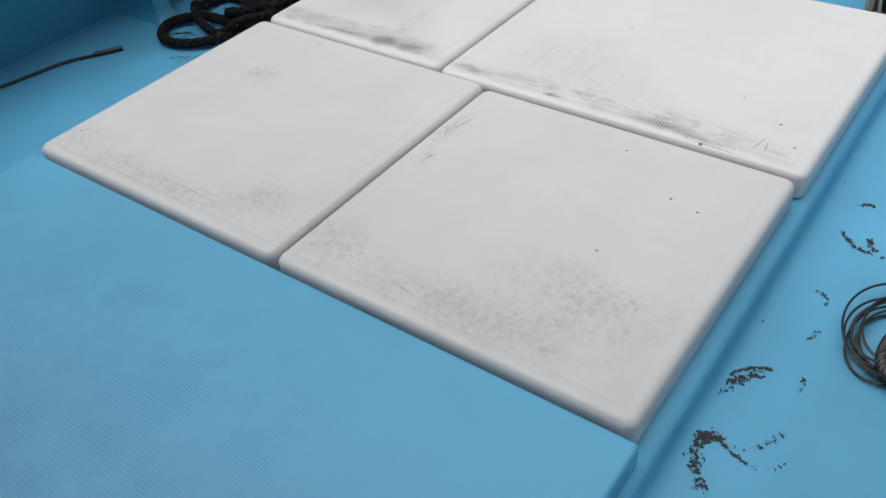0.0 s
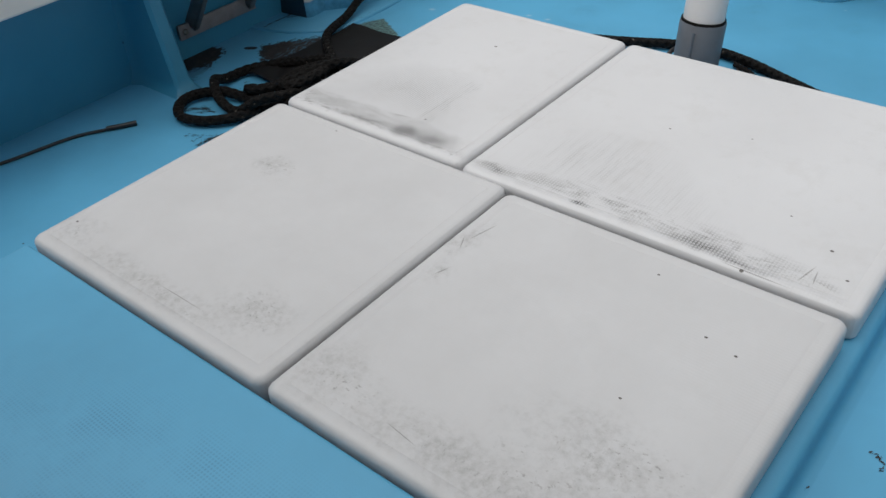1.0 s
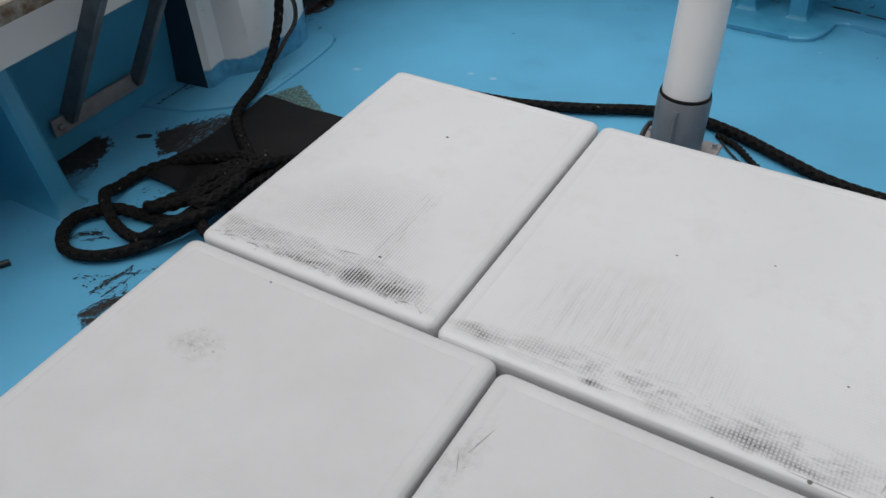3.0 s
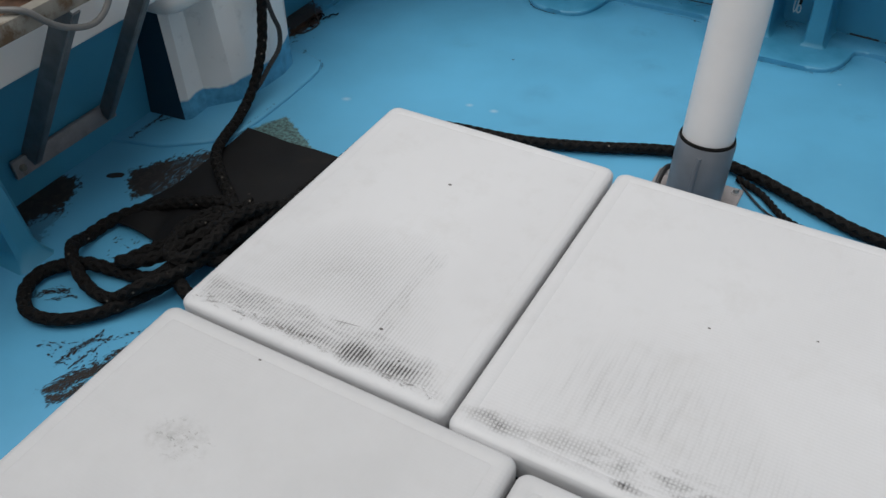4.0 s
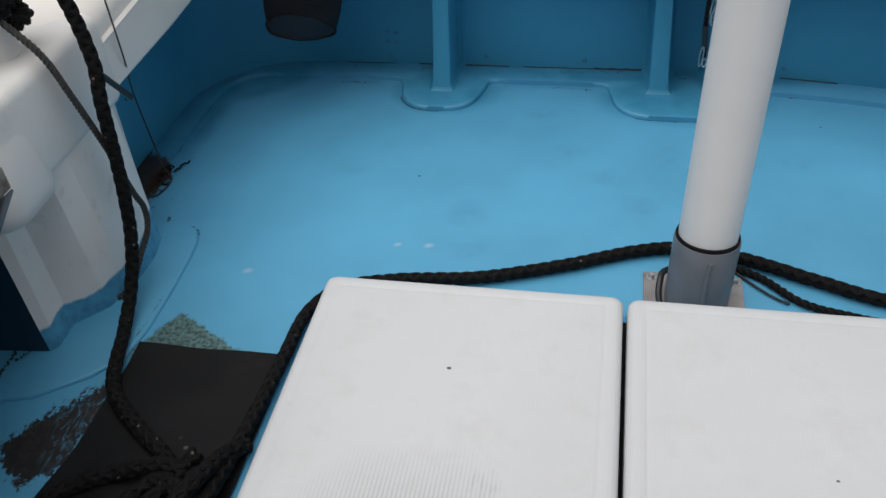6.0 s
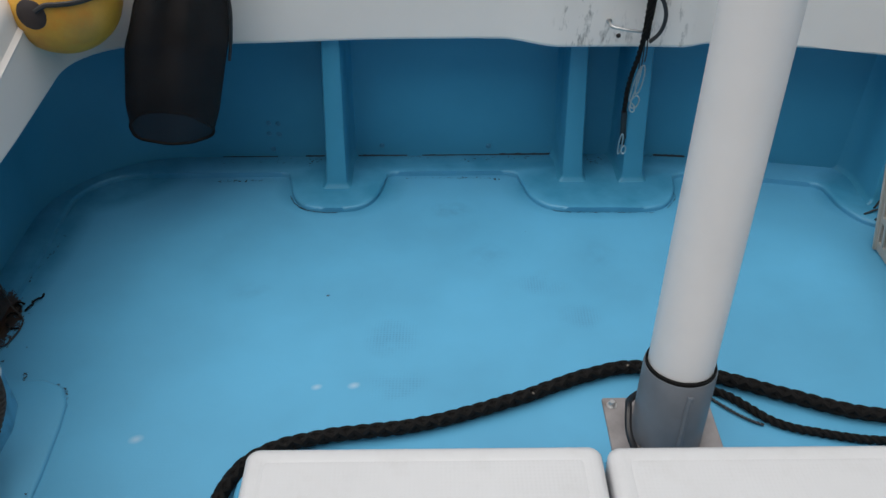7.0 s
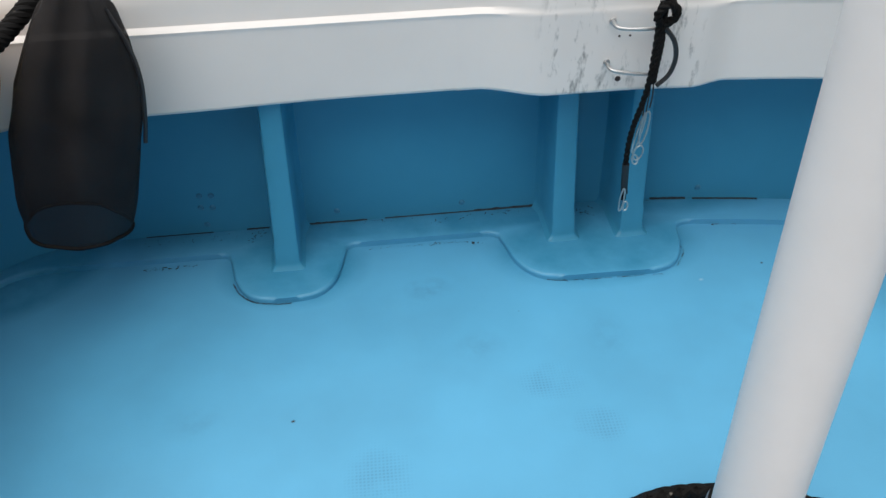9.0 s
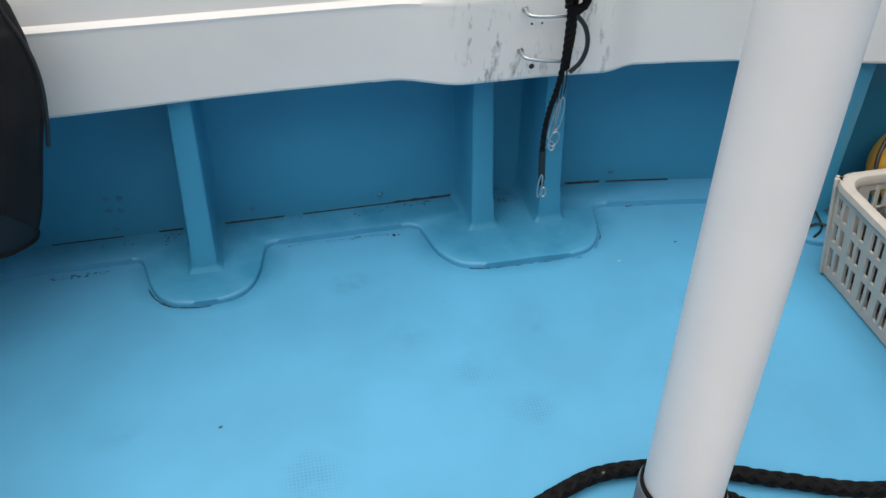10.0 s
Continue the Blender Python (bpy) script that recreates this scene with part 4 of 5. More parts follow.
bm = tube(spline([(-1.31, 0.98, 0.712), (-1.262, 1.01, 0.706), (-1.25, 1.045, 0.668), (-1.25, 1.09, 0.634), (-1.25, 1.155, 0.614), (-1.25, 1.202, 0.633), (-1.25, 1.225, 0.674), (-1.252, 1.219, 0.741), (-1.27, 1.194, 0.815), (-1.33, 1.18, 0.90), (-1.40, 1.20, 0.922), (-1.46, 1.20, 0.918)], 0.012), 0.0075, 10)
thing("hose", bm, M_HOSE, "grey plastic hose looping over the tray's rail", "hose")

# ---- ropes ----
line = [(-1.545, 1.93, 0.86), (-1.49, 1.955, 0.85), (-1.44, 1.955, 0.78), (-1.405, 1.935, 0.63), (-1.40, 1.905, 0.53), (-1.40, 1.888, 0.40), (-1.40, 1.868, 0.29), (-1.40, 1.835, 0.18), (-1.398, 1.765, 0.08), (-1.38, 1.66, 0.034), (-1.325, 1.49, 0.030),
        (-1.22, 1.39, 0.030), (-1.10, 1.30, 0.032), (-1.045, 1.20, 0.034), (-1.03, 1.08, 0.036), (-1.05, 0.95, 0.034), (-1.12, 0.83, 0.026), (-1.20, 0.760, 0.024), (-1.29, 0.745, 0.024), (-1.36, 0.80, 0.024), (-1.365, 0.87, 0.026), (-1.29, 0.93, 0.034), (-1.20, 0.955, 0.026), (-1.10, 0.98, 0.024), (-1.03, 1.05, 0.065), (-0.94, 1.12, 0.03)]
thing("mooring_rope", braid(line, 0.0175, 0.10, 3), M_ROPE, "black tarred mooring rope hanging from the bulwark and heaped on deck", "rope")
line = [(-1.03, 1.26, 0.07), (-1.10, 1.27, 0.066), (-1.20, 1.255, 0.040), (-1.29, 1.215, 0.026), (-1.36, 1.12, 0.024), (-1.375, 1.02, 0.024), (-1.335, 0.94, 0.058), (-1.24, 0.882, 0.036), (-1.14, 0.872, 0.026), (-1.05, 0.91, 0.078), (-1.005, 1.0, 0.072), (-0.985, 1.12, 0.066), (-0.972, 1.27, 0.05), (-0.962, 1.45, 0.035), (-0.955, 1.62, 0.030), (-0.945, 1.78, 0.028), (-0.885, 1.88, 0.026), (-0.755, 1.93, 0.024), (-0.54, 1.965, 0.022), (-0.33, 2.035, 0.022), (-0.166, 2.105, 0.022), (-0.04, 2.135, 0.022), (0.12, 2.110, 0.022), (0.29, 2.043, 0.022), (0.45, 1.985, 0.022), (0.64, 1.97, 0.022), (0.95, 1.99, 0.022), (1.4, 2.08, 0.022)]
thing("deck_rope", braid(line, 0.0175, 0.10, 3), M_ROPE, "thick black braided rope laid across the blue deck", "rope")
line = [(-1.04, 1.32, 0.05), (-1.10, 1.20, 0.03), (-1.17, 1.08, 0.026), (-1.205, 1.0, 0.026), (-1.18, 0.965, 0.058), (-1.12, 1.00, 0.062), (-1.06, 1.08, 0.078), (-1.00, 1.2, 0.10), (-0.975, 1.32, 0.06), (-0.945, 1.37, 0.03)]
thing("rope_coil", braid(line, 0.0175, 0.10, 3), M_ROPE, "black braided rope coiled in a heap on the rubber mat", "rope")
line = [(-0.935, 0.96, 0.03), (-1.0, 0.98, 0.05), (-1.06, 1.03, 0.055), (-1.12, 1.10, 0.062), (-1.14, 1.18, 0.05), (-1.09, 1.24, 0.06), (-1.02, 1.20, 0.085), (-0.99, 1.10, 0.1), (-1.02, 1.02, 0.09), (-1.09, 1.05, 0.075), (-1.10, 1.14, 0.07), (-1.04, 1.25, 0.06), (-0.96, 1.30, 0.03)]
thing("slack_rope", braid(line, 0.0175, 0.10, 3), M_ROPE, "black tarred rope piled against the hatch coaming", "rope")
line = [(0.085, 2.09, 0.012), (0.164, 2.048, 0.012), (0.25, 1.968, 0.012), (0.35, 1.935, 0.012), (0.46, 1.915, 0.012), (0.7, 1.90, 0.012), (1.0, 1.93, 0.012)]
thing("thin_rope", braid(line, 0.0105, 0.06, 3, False, 0.008), M_ROPE, "thin black laid rope trailing from the pipe socket", "rope")
line = [(0.10, 2.075, 0.006), (0.15, 2.02, 0.006), (0.19, 1.985, 0.006), (0.225, 1.965, 0.006)]
thing("bead_chain", braid(line, 0.004, 0.018, 2, False, 0.004), M_WIRE, "thin dark bead chain lying on the deck", "chain")
line = [(-1.53, 1.84, 0.77), (-1.46, 1.845, 0.68), (-1.435, 1.86, 0.57), (-1.43, 1.905, 0.41), (-1.425, 1.94, 0.25), (-1.42, 1.955, 0.19), (-1.42, 1.94, 0.13), (-1.425, 1.885, 0.09), (-1.43, 1.83, 0.05), (-1.45, 1.80, 0.022), (-1.47, 1.79, 0.016)]
thing("grey_cord", braid(line, 0.0088, 0.035, 3, False, 0.006), M_CORD, "weathered grey laid cord hanging from the bitt", "cord")
bm = tube(spline([(-1.402, 1.925, 0.605), (-1.40, 1.98, 0.535), (-1.398, 2.032, 0.468)], 0.02), 0.0075, 10)
thing("rod", bm, M_WIRE, "short black rod poking out behind the rope", "rod")
bm = tube(spline([(-1.463, 2.140, 0.74), (-1.465, 2.145, 0.62), (-1.474, 2.158, 0.50), (-1.54, 2.25, 0.39), (-1.60, 2.34, 0.28), (-1.60, 2.355, 0.14), (-1.60, 2.37, 0.03), (-1.56, 2.33, 0.008), (-1.57, 2.25, 0.006), (-1.60, 2.24, 0.006)], 0.015), 0.0024, 6)
thing("thin_wire", bm, M_CORD, "thin grey wire hanging down the bulwark", "wire")
random.seed(11)
for k in range(6):
    a, x, y = random.uniform(0, 6.28), -1.585 + random.uniform(-0.02, 0.02), 2.36 + random.uniform(-0.07, 0.05)
    pts = [(x + 0.014 * i * math.cos(a + 0.3 * i), y + 0.014 * i * math.sin(a + 0.3 * i), 0.004 + 0.008 * (i == 1)) for i in range(4)]
    thing("rope_strand", tube(spline(pts, 0.01), 0.0028, 5), M_ROPE, "frayed brown rope strand in the deck corner", "rope strand", "", "frayed strands")

# ---- rubber mat ----
def mat_mesh():
    bm = bmesh.new()
    nx, ny = 26, 34
    rows = []
    for j in range(ny + 1):
        row = []
        for i in range(nx + 1):
            x, y = -1.355 + 0.405 * i / nx, 1.10 + 0.547 * j / ny
            x += 0.02 * (1 - i / nx) * math.sin(j / ny * 2.2)
            z = 0.014 + 0.008 * noise.noise((x * 7, y * 7, 0.5)) + 0.012 * smoothstep(1.35, 1.2, y) * abs(math.sin(x * 21 + y * 9))
            row.append(bm.verts.new((x, y, max(z, 0.006))))
        rows.append(row)
    for a, b in zip(rows, rows[1:]):
        for i in range(nx):
            bm.faces.new((a[i], a[i + 1], b[i + 1], b[i]))
    under = bmesh.ops.extrude_face_region(bm, geom=bm.faces[:])["geom"]
    for v in under:
        if isinstance(v, bmesh.types.BMVert):
            v.co.z -= 0.005
    return bm


thing("rubber_mat", mat_mesh(), M_RUBBER, "black rubber sheet lying crumpled beside the hatches", "mat")

# ---- cables on deck ----
cable = holder("cable", "black cable with a thicker sleeve at its end on deck", "cable")
part("lead", tube(spline([(-1.66, 0.0, 0.006), (-1.60, 0.14, 0.006), (-1.556, 0.255, 0.006), (-1.512, 0.46, 0.006), (-1.455, 0.563, 0.006)], 0.015), 0.006, 8), M_WIRE, cable)
part("sleeve", tube(spline([(-1.457, 0.560, 0.009), (-1.43, 0.60, 0.009), (-1.402, 0.648, 0.009)], 0.01), 0.009, 10), M_WIRE, cable)
coil = holder("wire_coil", "tangled coil of thin dark wire on the blue deck", "wire coil")
random.seed(7)
for k in range(9):
    r, cx, cy = random.uniform(0.075, 0.105), 1.185 + random.uniform(-0.012, 0.02), 0.60 + random.uniform(-0.03, 0.03)
    ph = random.uniform(0, 6)
    pts = [(cx + r * math.cos(a) * 0.95, cy + r * 1.35 * math.sin(a + 0.1), 0.006 + 0.004 * k + 0.006 * math.sin(a * 2 + ph)) for a in [i * 2 * math.pi / 20 for i in range(21)]]
    part("loop", tube(spline(pts, 0.012), 0.0028, 6), M_WIRE if k % 3 else M_CORD, coil)
pts = [(1.235, 0.45, 0.03), (1.19, 0.47, 0.03), (1.175, 0.53, 0.032), (1.19, 0.60, 0.034), (1.24, 0.65, 0.03)]
part("bundle", braid(pts, 0.016, 0.05, 5, False, 0.006), M_WIRE, coil, "bundled dark wire")

# ---- mooring plate on the far bulwark ----
def fairing():
    """A proud block in the bulwark cap, faired into it on both sides."""
    bm = bmesh.new()
    cols = []
    for i in range(81):
        x = -0.37 + 0.70 * i / 80
        f = smoothstep(-0.33, -0.16, x) * (1 - smoothstep(0.16, 0.26, x))
        edge = 0.490 + 0.011 * (1 - smoothstep(-0.2, 0.2, x))
        low = edge - 0.0008 + (0.490 - edge) * f
        y = far_y(x, LIP_Y) - 0.0008 - 0.033 * f
        soft = 1 - 0.75 * f
        shape = [(0.09 + 0.033 * f, low), (0.012, low), (0.004, low + 0.002), (0.0, low + 0.008), (0.0, low + 0.011), (0.0, 0.674), (0.0, 0.678), (-0.002 * soft, 0.686), (0.003 * soft, 0.692), (0.009 * soft, 0.697), (0.0095 * soft, 0.702), (0.0105 - 0.004 * f, 0.740), (0.0115, 0.756), (0.018, 0.777), (0.034, 0.798), (0.06, 0.8135), (0.10, 0.8215), (0.20, 0.822)]
        cols.append([bm.verts.new((x, y + o, z)) for o, z in shape])
    for a, b in zip(cols, cols[1:]):
        for i in range(len(a) - 1):
            bm.faces.new((a[i], b[i], b[i + 1], a[i + 1]))
        bm.faces.new((a[-1], b[-1], b[0], a[0]))
    bm.faces.new(cols[0])
    bm.faces.new(cols[-1][::-1])
    return bm


plate = thing("mooring_plate", fairing(), M_LIP, "scuffed white mooring plate standing proud of the bulwark cap", "mooring plate", "structure")


def ring(x0, x1, z0, z1, out, label):
    base_y = 2.887
    pts = [(x0, base_y + 0.01, z0), (x0, base_y - 0.008, z0), (x0 + 0.006, base_y - out, z0 - 0.003), ((x0 + x1) / 2, base_y - out - 0.006, (z0 + z1) / 2 - 0.004), (x1 - 0.006, base_y - out, z1 - 0.003), (x1, base_y - 0.008, z1), (x1, base_y + 0.01, z1)]
    h = holder("ring_bar", label, "ring bar", "ring bars")
    part("bar", tube(spline(pts, 0.004), 0.0042, 10), M_STEEL, h)
    for x, z in ((x0, z0), (x1, z1)):
        part("collar", lathe([(0, 0.006), (0.007, 0.005), (0.009, 0.0), (0, 0.0)], 14, m=Matrix.Translation((x, base_y + 0.001, z)) @ Matrix.Rotation(radians(90), 4, "X")), M_STEEL, h)


ring(-0.034, 0.070, 0.664, 0.660, 0.030, "bright steel ring bar bolted to the white plate")
ring(-0.038, 0.072, 0.566, 0.552, 0.034, "bent bright steel ring bar bolted to the white plate")
for x, z, r in ((-0.016, 0.628, 0.003), (0.008, 0.628, 0.003), (-0.008, 0.524, 0.0075)):
    bm = lathe([(0, 0.0025), (r * 0.8, 0.002), (r, 0.0), (0, -0.001)], 14, m=Matrix.Translation((x, 2.887, z)) @ Matrix.Rotation(radians(90), 4, "X"))
    thing("screw_plug", bm, M_DARK, "small dark screw hole in the white plate", "screw hole", "", "screw holes")

tackle = holder("hanging_tackle", "black cord with steel clips hanging from the ring bars", "tackle")
part("knot", braid([(0.055, 2.84, 0.74), (0.075, 2.83, 0.715), (0.085, 2.835, 0.69), (0.06, 2.84, 0.67), (0.045, 2.835, 0.695), (0.065, 2.83, 0.72), (0.09, 2.835, 0.70)], 0.010, 0.04, 3, False, 0.005), M_ROPE, tackle)
part("cord", braid([(0.055, 2.845, 0.72), (0.052, 2.84, 0.64), (0.050, 2.838, 0.56), (0.045, 2.845, 0.49), (0.034, 2.855, 0.42), (0.030, 2.862, 0.36), (0.031, 2.865, 0.30), (0.036, 2.868, 0.24), (0.039, 2.87, 0.195)], 0.0072, 0.05, 3, False, 0.006), M_ROPE, tackle)
part("cord", braid([(0.062, 2.845, 0.72), (0.061, 2.835, 0.63), (0.056, 2.833, 0.57), (0.058, 2.84, 0.53)], 0.0080, 0.045, 3, False, 0.006), M_ROPE, tackle)
part("whipping", tube(spline([(0.031, 2.864, 0.305), (0.036, 2.868, 0.24), (0.039, 2.869, 0.215)], 0.006), 0.0088, 10), M_WIRE, tackle, "black tape whipping")
part("loop", tube(spline([(0.066, 2.835, 0.665), (0.088, 2.83, 0.635), (0.097, 2.83, 0.595), (0.088, 2.832, 0.555), (0.062, 2.835, 0.525)], 0.006), 0.0055, 8), M_WIRE, tackle)
for dx, z1 in ((0.0, 0.44), (0.008, 0.45), (0.016, 0.455)):
    part("line", tube(spline([(0.050 + dx * 0.4, 2.838, 0.56), (0.049 + dx, 2.848, 0.50), (0.052 + dx * 0.8, 2.855, z1)], 0.01), 0.0018, 6), M_CORD, tackle)


def clip(cx, cz, w, h, lean):
    pts = [(w * math.cos(a), 0.0, h * math.sin(a)) for a in [i * 2 * math.pi / 18 for i in range(18)]]
    bm = tube(spline(pts + [pts[0]], 0.004), 0.0022, 6)
    bm.transform(Matrix.Translation((cx, 2.855, cz)) @ Matrix.Rotation(radians(lean), 4, "Y"))
    return bm


for cx, cz, w, h, lean in ((0.060, 0.408, 0.0085, 0.044, 6), (0.049, 0.395, 0.0055, 0.055, 10), (0.054, 0.340, 0.011, 0.020, 12), (0.048, 0.322, 0.007, 0.014, -15), (0.030, 0.205, 0.005, 0.034, 4), (0.041, 0.185, 0.006, 0.014, 0)):
    part("clip", clip(cx, cz, w, h, lean), M_STEEL, tackle, "bright steel clip")

# ---- yellow float and net bag ----
buoy = holder("float_buoy", "weathered yellow plastic float hung from the bulwark cap", "float")
BX, BY, BZ, BR = -1.420, 2.755, 0.700, 0.142
bm = bmesh.new()
bmesh.ops.create_uvsphere(bm, u_segments=40, v_segments=24, radius=BR)
for v in bm.verts:
    v.co.x *= 1.02
    v.co *= 1 - 0.10 * max(0.0, 1 - math.hypot(v.co.y + 0.0, v.co.z) / 0.05) * (1 if v.co.x < 0 else 0.4)
bm.transform(Matrix.Rotation(radians(12), 4, "Y"))
ball = part("ball", bm, M_FLOAT, buoy)
part("eye", lathe([(0.0, 0.007), (0.022, 0.007), (0.036, 0.0), (0.042, -0.014), (0.0, -0.018)], 20, m=Matrix.Translation((-0.022, -0.137, 0.004)) @ Matrix.Rotation(radians(88), 4, "X") @ Matrix.Rotation(radians(-9), 4, "Y")), M_DARK, buoy, "dark eye moulding")
band = [(0.10, 0.10, 0.036), (0.139, 0.03, 0.034), (0.139, -0.031, 0.032), (0.117, -0.082, 0.028), (0.081, -0.119, 0.026), (0.04, -0.138, 0.028), (0.018, -0.142, 0.028), (-0.01, -0.144, 0.012)]
band = [Vector(b).normalized() * (BR + 0.006) for b in band]
part("band", tube(spline(band, 0.01), 0.0065, 8), M_WIRE, buoy, "black rubber band")
buoy.location = (BX, BY, BZ)
thing("float_line", braid([(-1.275, 2.76, 0.745), (-1.255, 2.80, 0.755), (-1.21, 2.86, 0.79), (-1.16, 2.92, 0.84)], 0.019, 0.06, 4, False, 0.006), M_ROPE, "black rope tying the yellow float to the bulwark", "rope")


def bag_mesh():
    bm = bmesh.new()
    sides, rows = 64, 44
    heights = [0.30, 0.38, 0.47, 0.56, 0.65, 0.73, 0.80, 0.84]
    lefts = [-1.348, -1.342, -1.328, -1.306, -1.272, -1.228, -1.185, -1.150]
    rights = [-1.134, -1.098, -1.066, -1.038, -1.024, -1.026, -1.036, -1.060]
    rings = []
    for j in range(rows + 1):
        t = j / rows
        z = 0.84 - 0.522 * t
        left, right = np.interp(z, heights, lefts), np.interp(z, heights, rights)
        deep = 0.025 + 0.040 * smoothstep(0.0, 0.25, t) + 0.018 * smoothstep(0.15, 0.8, t)
        loose = (1 - t) ** 0.8
        ring_points = []
        for i in range(sides):
            a = 2 * math.pi * i / sides
            fold = 1 + (0.20 * loose + 0.015) * math.sin(5 * a + 0.6 + 0.8 * t) + (0.10 * loose + 0.01) * math.sin(9 * a + 2.2 * t)
            wob = 1 + 0.05 * noise.noise((math.cos(a) * 2, math.sin(a) * 2, z * 9))
            dz = (-0.018 * (1 + math.cos(a)) - 0.004 * math.sin(2 * a)) * smoothstep(0.6, 1.0, t)
            ring_points.append((math.cos(a) * wob * (1 + 0.2 * (fold - 1)), 2.80 + deep * math.sin(a) * wob * fold, z + dz))
        low, high = min(p[0] for p in ring_points), max(p[0] for p in ring_points)
        rings.append([bm.verts.new((left + (right - left) * (x - low) / (high - low), y, zz)) for x, y, zz in ring_points])
    for a, b in zip(rings, rings[1:]):
        for i in range(sides):
            bm.faces.new((a[i], a[(i + 1) % sides], b[(i + 1) % sides], b[i]))
    return bm, [v.co.copy() for v in rings[-1]]


net = holder("net_bag", "black net tube bag hanging open from the bulwark", "net bag")
bm, hem = bag_mesh()
part("cloth", bm, M_NET, net)
part("hem", tube(hem + [hem[0]], 0.0045, 6), M_ROPE, net, "dark bound hem")
part("drawstring", tube(spline([(-1.05, 2.79, 0.80), (-1.026, 2.79, 0.72), (-1.020, 2.79, 0.65), (-1.030, 2.79, 0.57), (-1.044, 2.79, 0.505)], 0.012), 0.0045, 8), M_WIRE, net, "black drawstring")

# ---- crate with clutter ----
crate = holder("crate", "cream plastic slotted crate full of clutter on deck", "crate")
CX0, CX1, CY0, CY1, CH, FL = 0.733, 1.121, 2.03, 2.605, 0.280, 0.030


def crate_side(length, h):
    """The pieces of a slotted side in its own plane: bands and ribs, x along, z up."""
    pieces = [("band", box(-length / 2, length / 2, -0.0035, 0.0035, z - 0.010, z + 0.010)) for z in (0.100, 0.172)]
    pieces.append(("band", box(-length / 2, length / 2, -0.0035, 0.0035, h - 0.046, h)))
    n = int(length / 0.031)
    for k in range(n + 1):
        x = -length / 2 + length * k / n
        w = 0.012 if k % 2 == 0 else 0.0055
        pieces.append(("rib", box(x - w, x + w, -0.005, 0.0045, 0.0, h, 0.0015, 1)))
    return box(-length / 2, length / 2, -0.004, 0.004, 0.0, 0.030, 0.002, 1), pieces


def splayed(bm, length, place_at):
    """Leans a piece of a side outward with height and sets it in its place."""
    for v in bm.verts:
        k = v.co.z / CH
        v.co.x *= 1 + 2 * FL * k / length
        v.co.y += FL * k
    bm.transform(place_at)
    return bm


for x, y, length, turn in ((CX0, (CY0 + CY1) / 2, CY1 - CY0, 90), (CX1, (CY0 + CY1) / 2, CY1 - CY0, -90), ((CX0 + CX1) / 2, CY1, CX1 - CX0, 0), ((CX0 + CX1) / 2, CY0, CX1 - CX0, 180)):
    place_at = pose(x, y, 0.006, 0, 0, turn)
    sill, pieces = crate_side(length, CH)
    panel = part("side_panel", splayed(sill, length, place_at), M_BASKET, crate)
    for name, bm in pieces:
        part(name, splayed(bm, length, place_at), M_BASKET, panel)
part("floor_panel", box(CX0, CX1, CY0, CY1, 0.002, 0.010, 0.002), M_BASKET, crate)
bm = bmesh.new()
rings = []
for g, z in ((-0.012, CH - 0.018), (0.012, CH - 0.018), (0.017, CH - 0.010), (0.015, CH + 0.004), (0.006, CH + 0.009), (-0.008, CH + 0.006), (-0.012, CH - 0.002)):
    rings.append([bm.verts.new((x, y, z)) for x, y in round_rect(CX0 - FL - g, CX1 + FL + g, CY0 - FL - g, CY1 + FL + g, 0.055, 6)])
rings.append(rings[0])
for a, b in zip(rings, rings[1:]):
    for i in range(len(a)):
        bm.faces.new((a[i], a[(i + 1) % len(a)], b[(i + 1) % len(b)], b[i]))
part("rim", bm, M_BASKET, crate, "rounded cream rim")
random.seed(21)
for k in range(34):
    w, d, h = random.uniform(0.04, 0.08), random.uniform(0.05, 0.12), random.uniform(0.03, 0.07)
    if k in (1, 5, 9, 17):
        w, d, h = 0.026, 0.05, 0.045
    bm = box(-w / 2, w / 2, -d / 2, d / 2, -h / 2, h / 2, 0.012, 2)
    for v in bm.verts:
        v.co += Vector((noise.noise(v.co * 30), noise.noise(v.co * 30 + Vector((5, 0, 0))), 0)) * 0.012
    col = M_BLUEBIT if k in (1, 5, 9, 17) else M_DARK if k % 3 else M_MOTOR
    word = "blue plastic" if col is M_BLUEBIT else "dark"
    ob = thing("crate_clutter", bm, col, word + " gear lying in the cream crate", "gear", "", "gear in the crate")
    ob.matrix_basis = pose(CX0 + (0.018 if k in (1, 5, 9, 17) else 0.055 if k % 2 else random.uniform(0.1, 0.33)), random.uniform(CY0 + 0.07, CY1 - 0.055), 0.06 + 0.022 * (k // 4), random.uniform(-20, 20), random.uniform(-20, 20), random.uniform(0, 180))
bm = box(CX0 + 0.022, CX1 - 0.022, CY0 + 0.022, CY1 - 0.022, 0.014, 0.232, 0.03, 3)
bmesh.ops.subdivide_edges(bm, edges=bm.edges[:], cuts=3, use_grid_fill=True)
for v in bm.verts:
    v.co += Vector((noise.noise(v.co * 14), noise.noise(v.co * 14 + Vector((9, 0, 0))), 1.6 * noise.noise(v.co * 11 + Vector((0, 7, 0))) * (v.co.z > 0.05))) * 0.012
thing("sack", bm, M_DARK, "dark crumpled sack filling the cream crate", "sack")
tangle = holder("wire_tangle", "black wire scraps on the deck beside the crate", "wire")
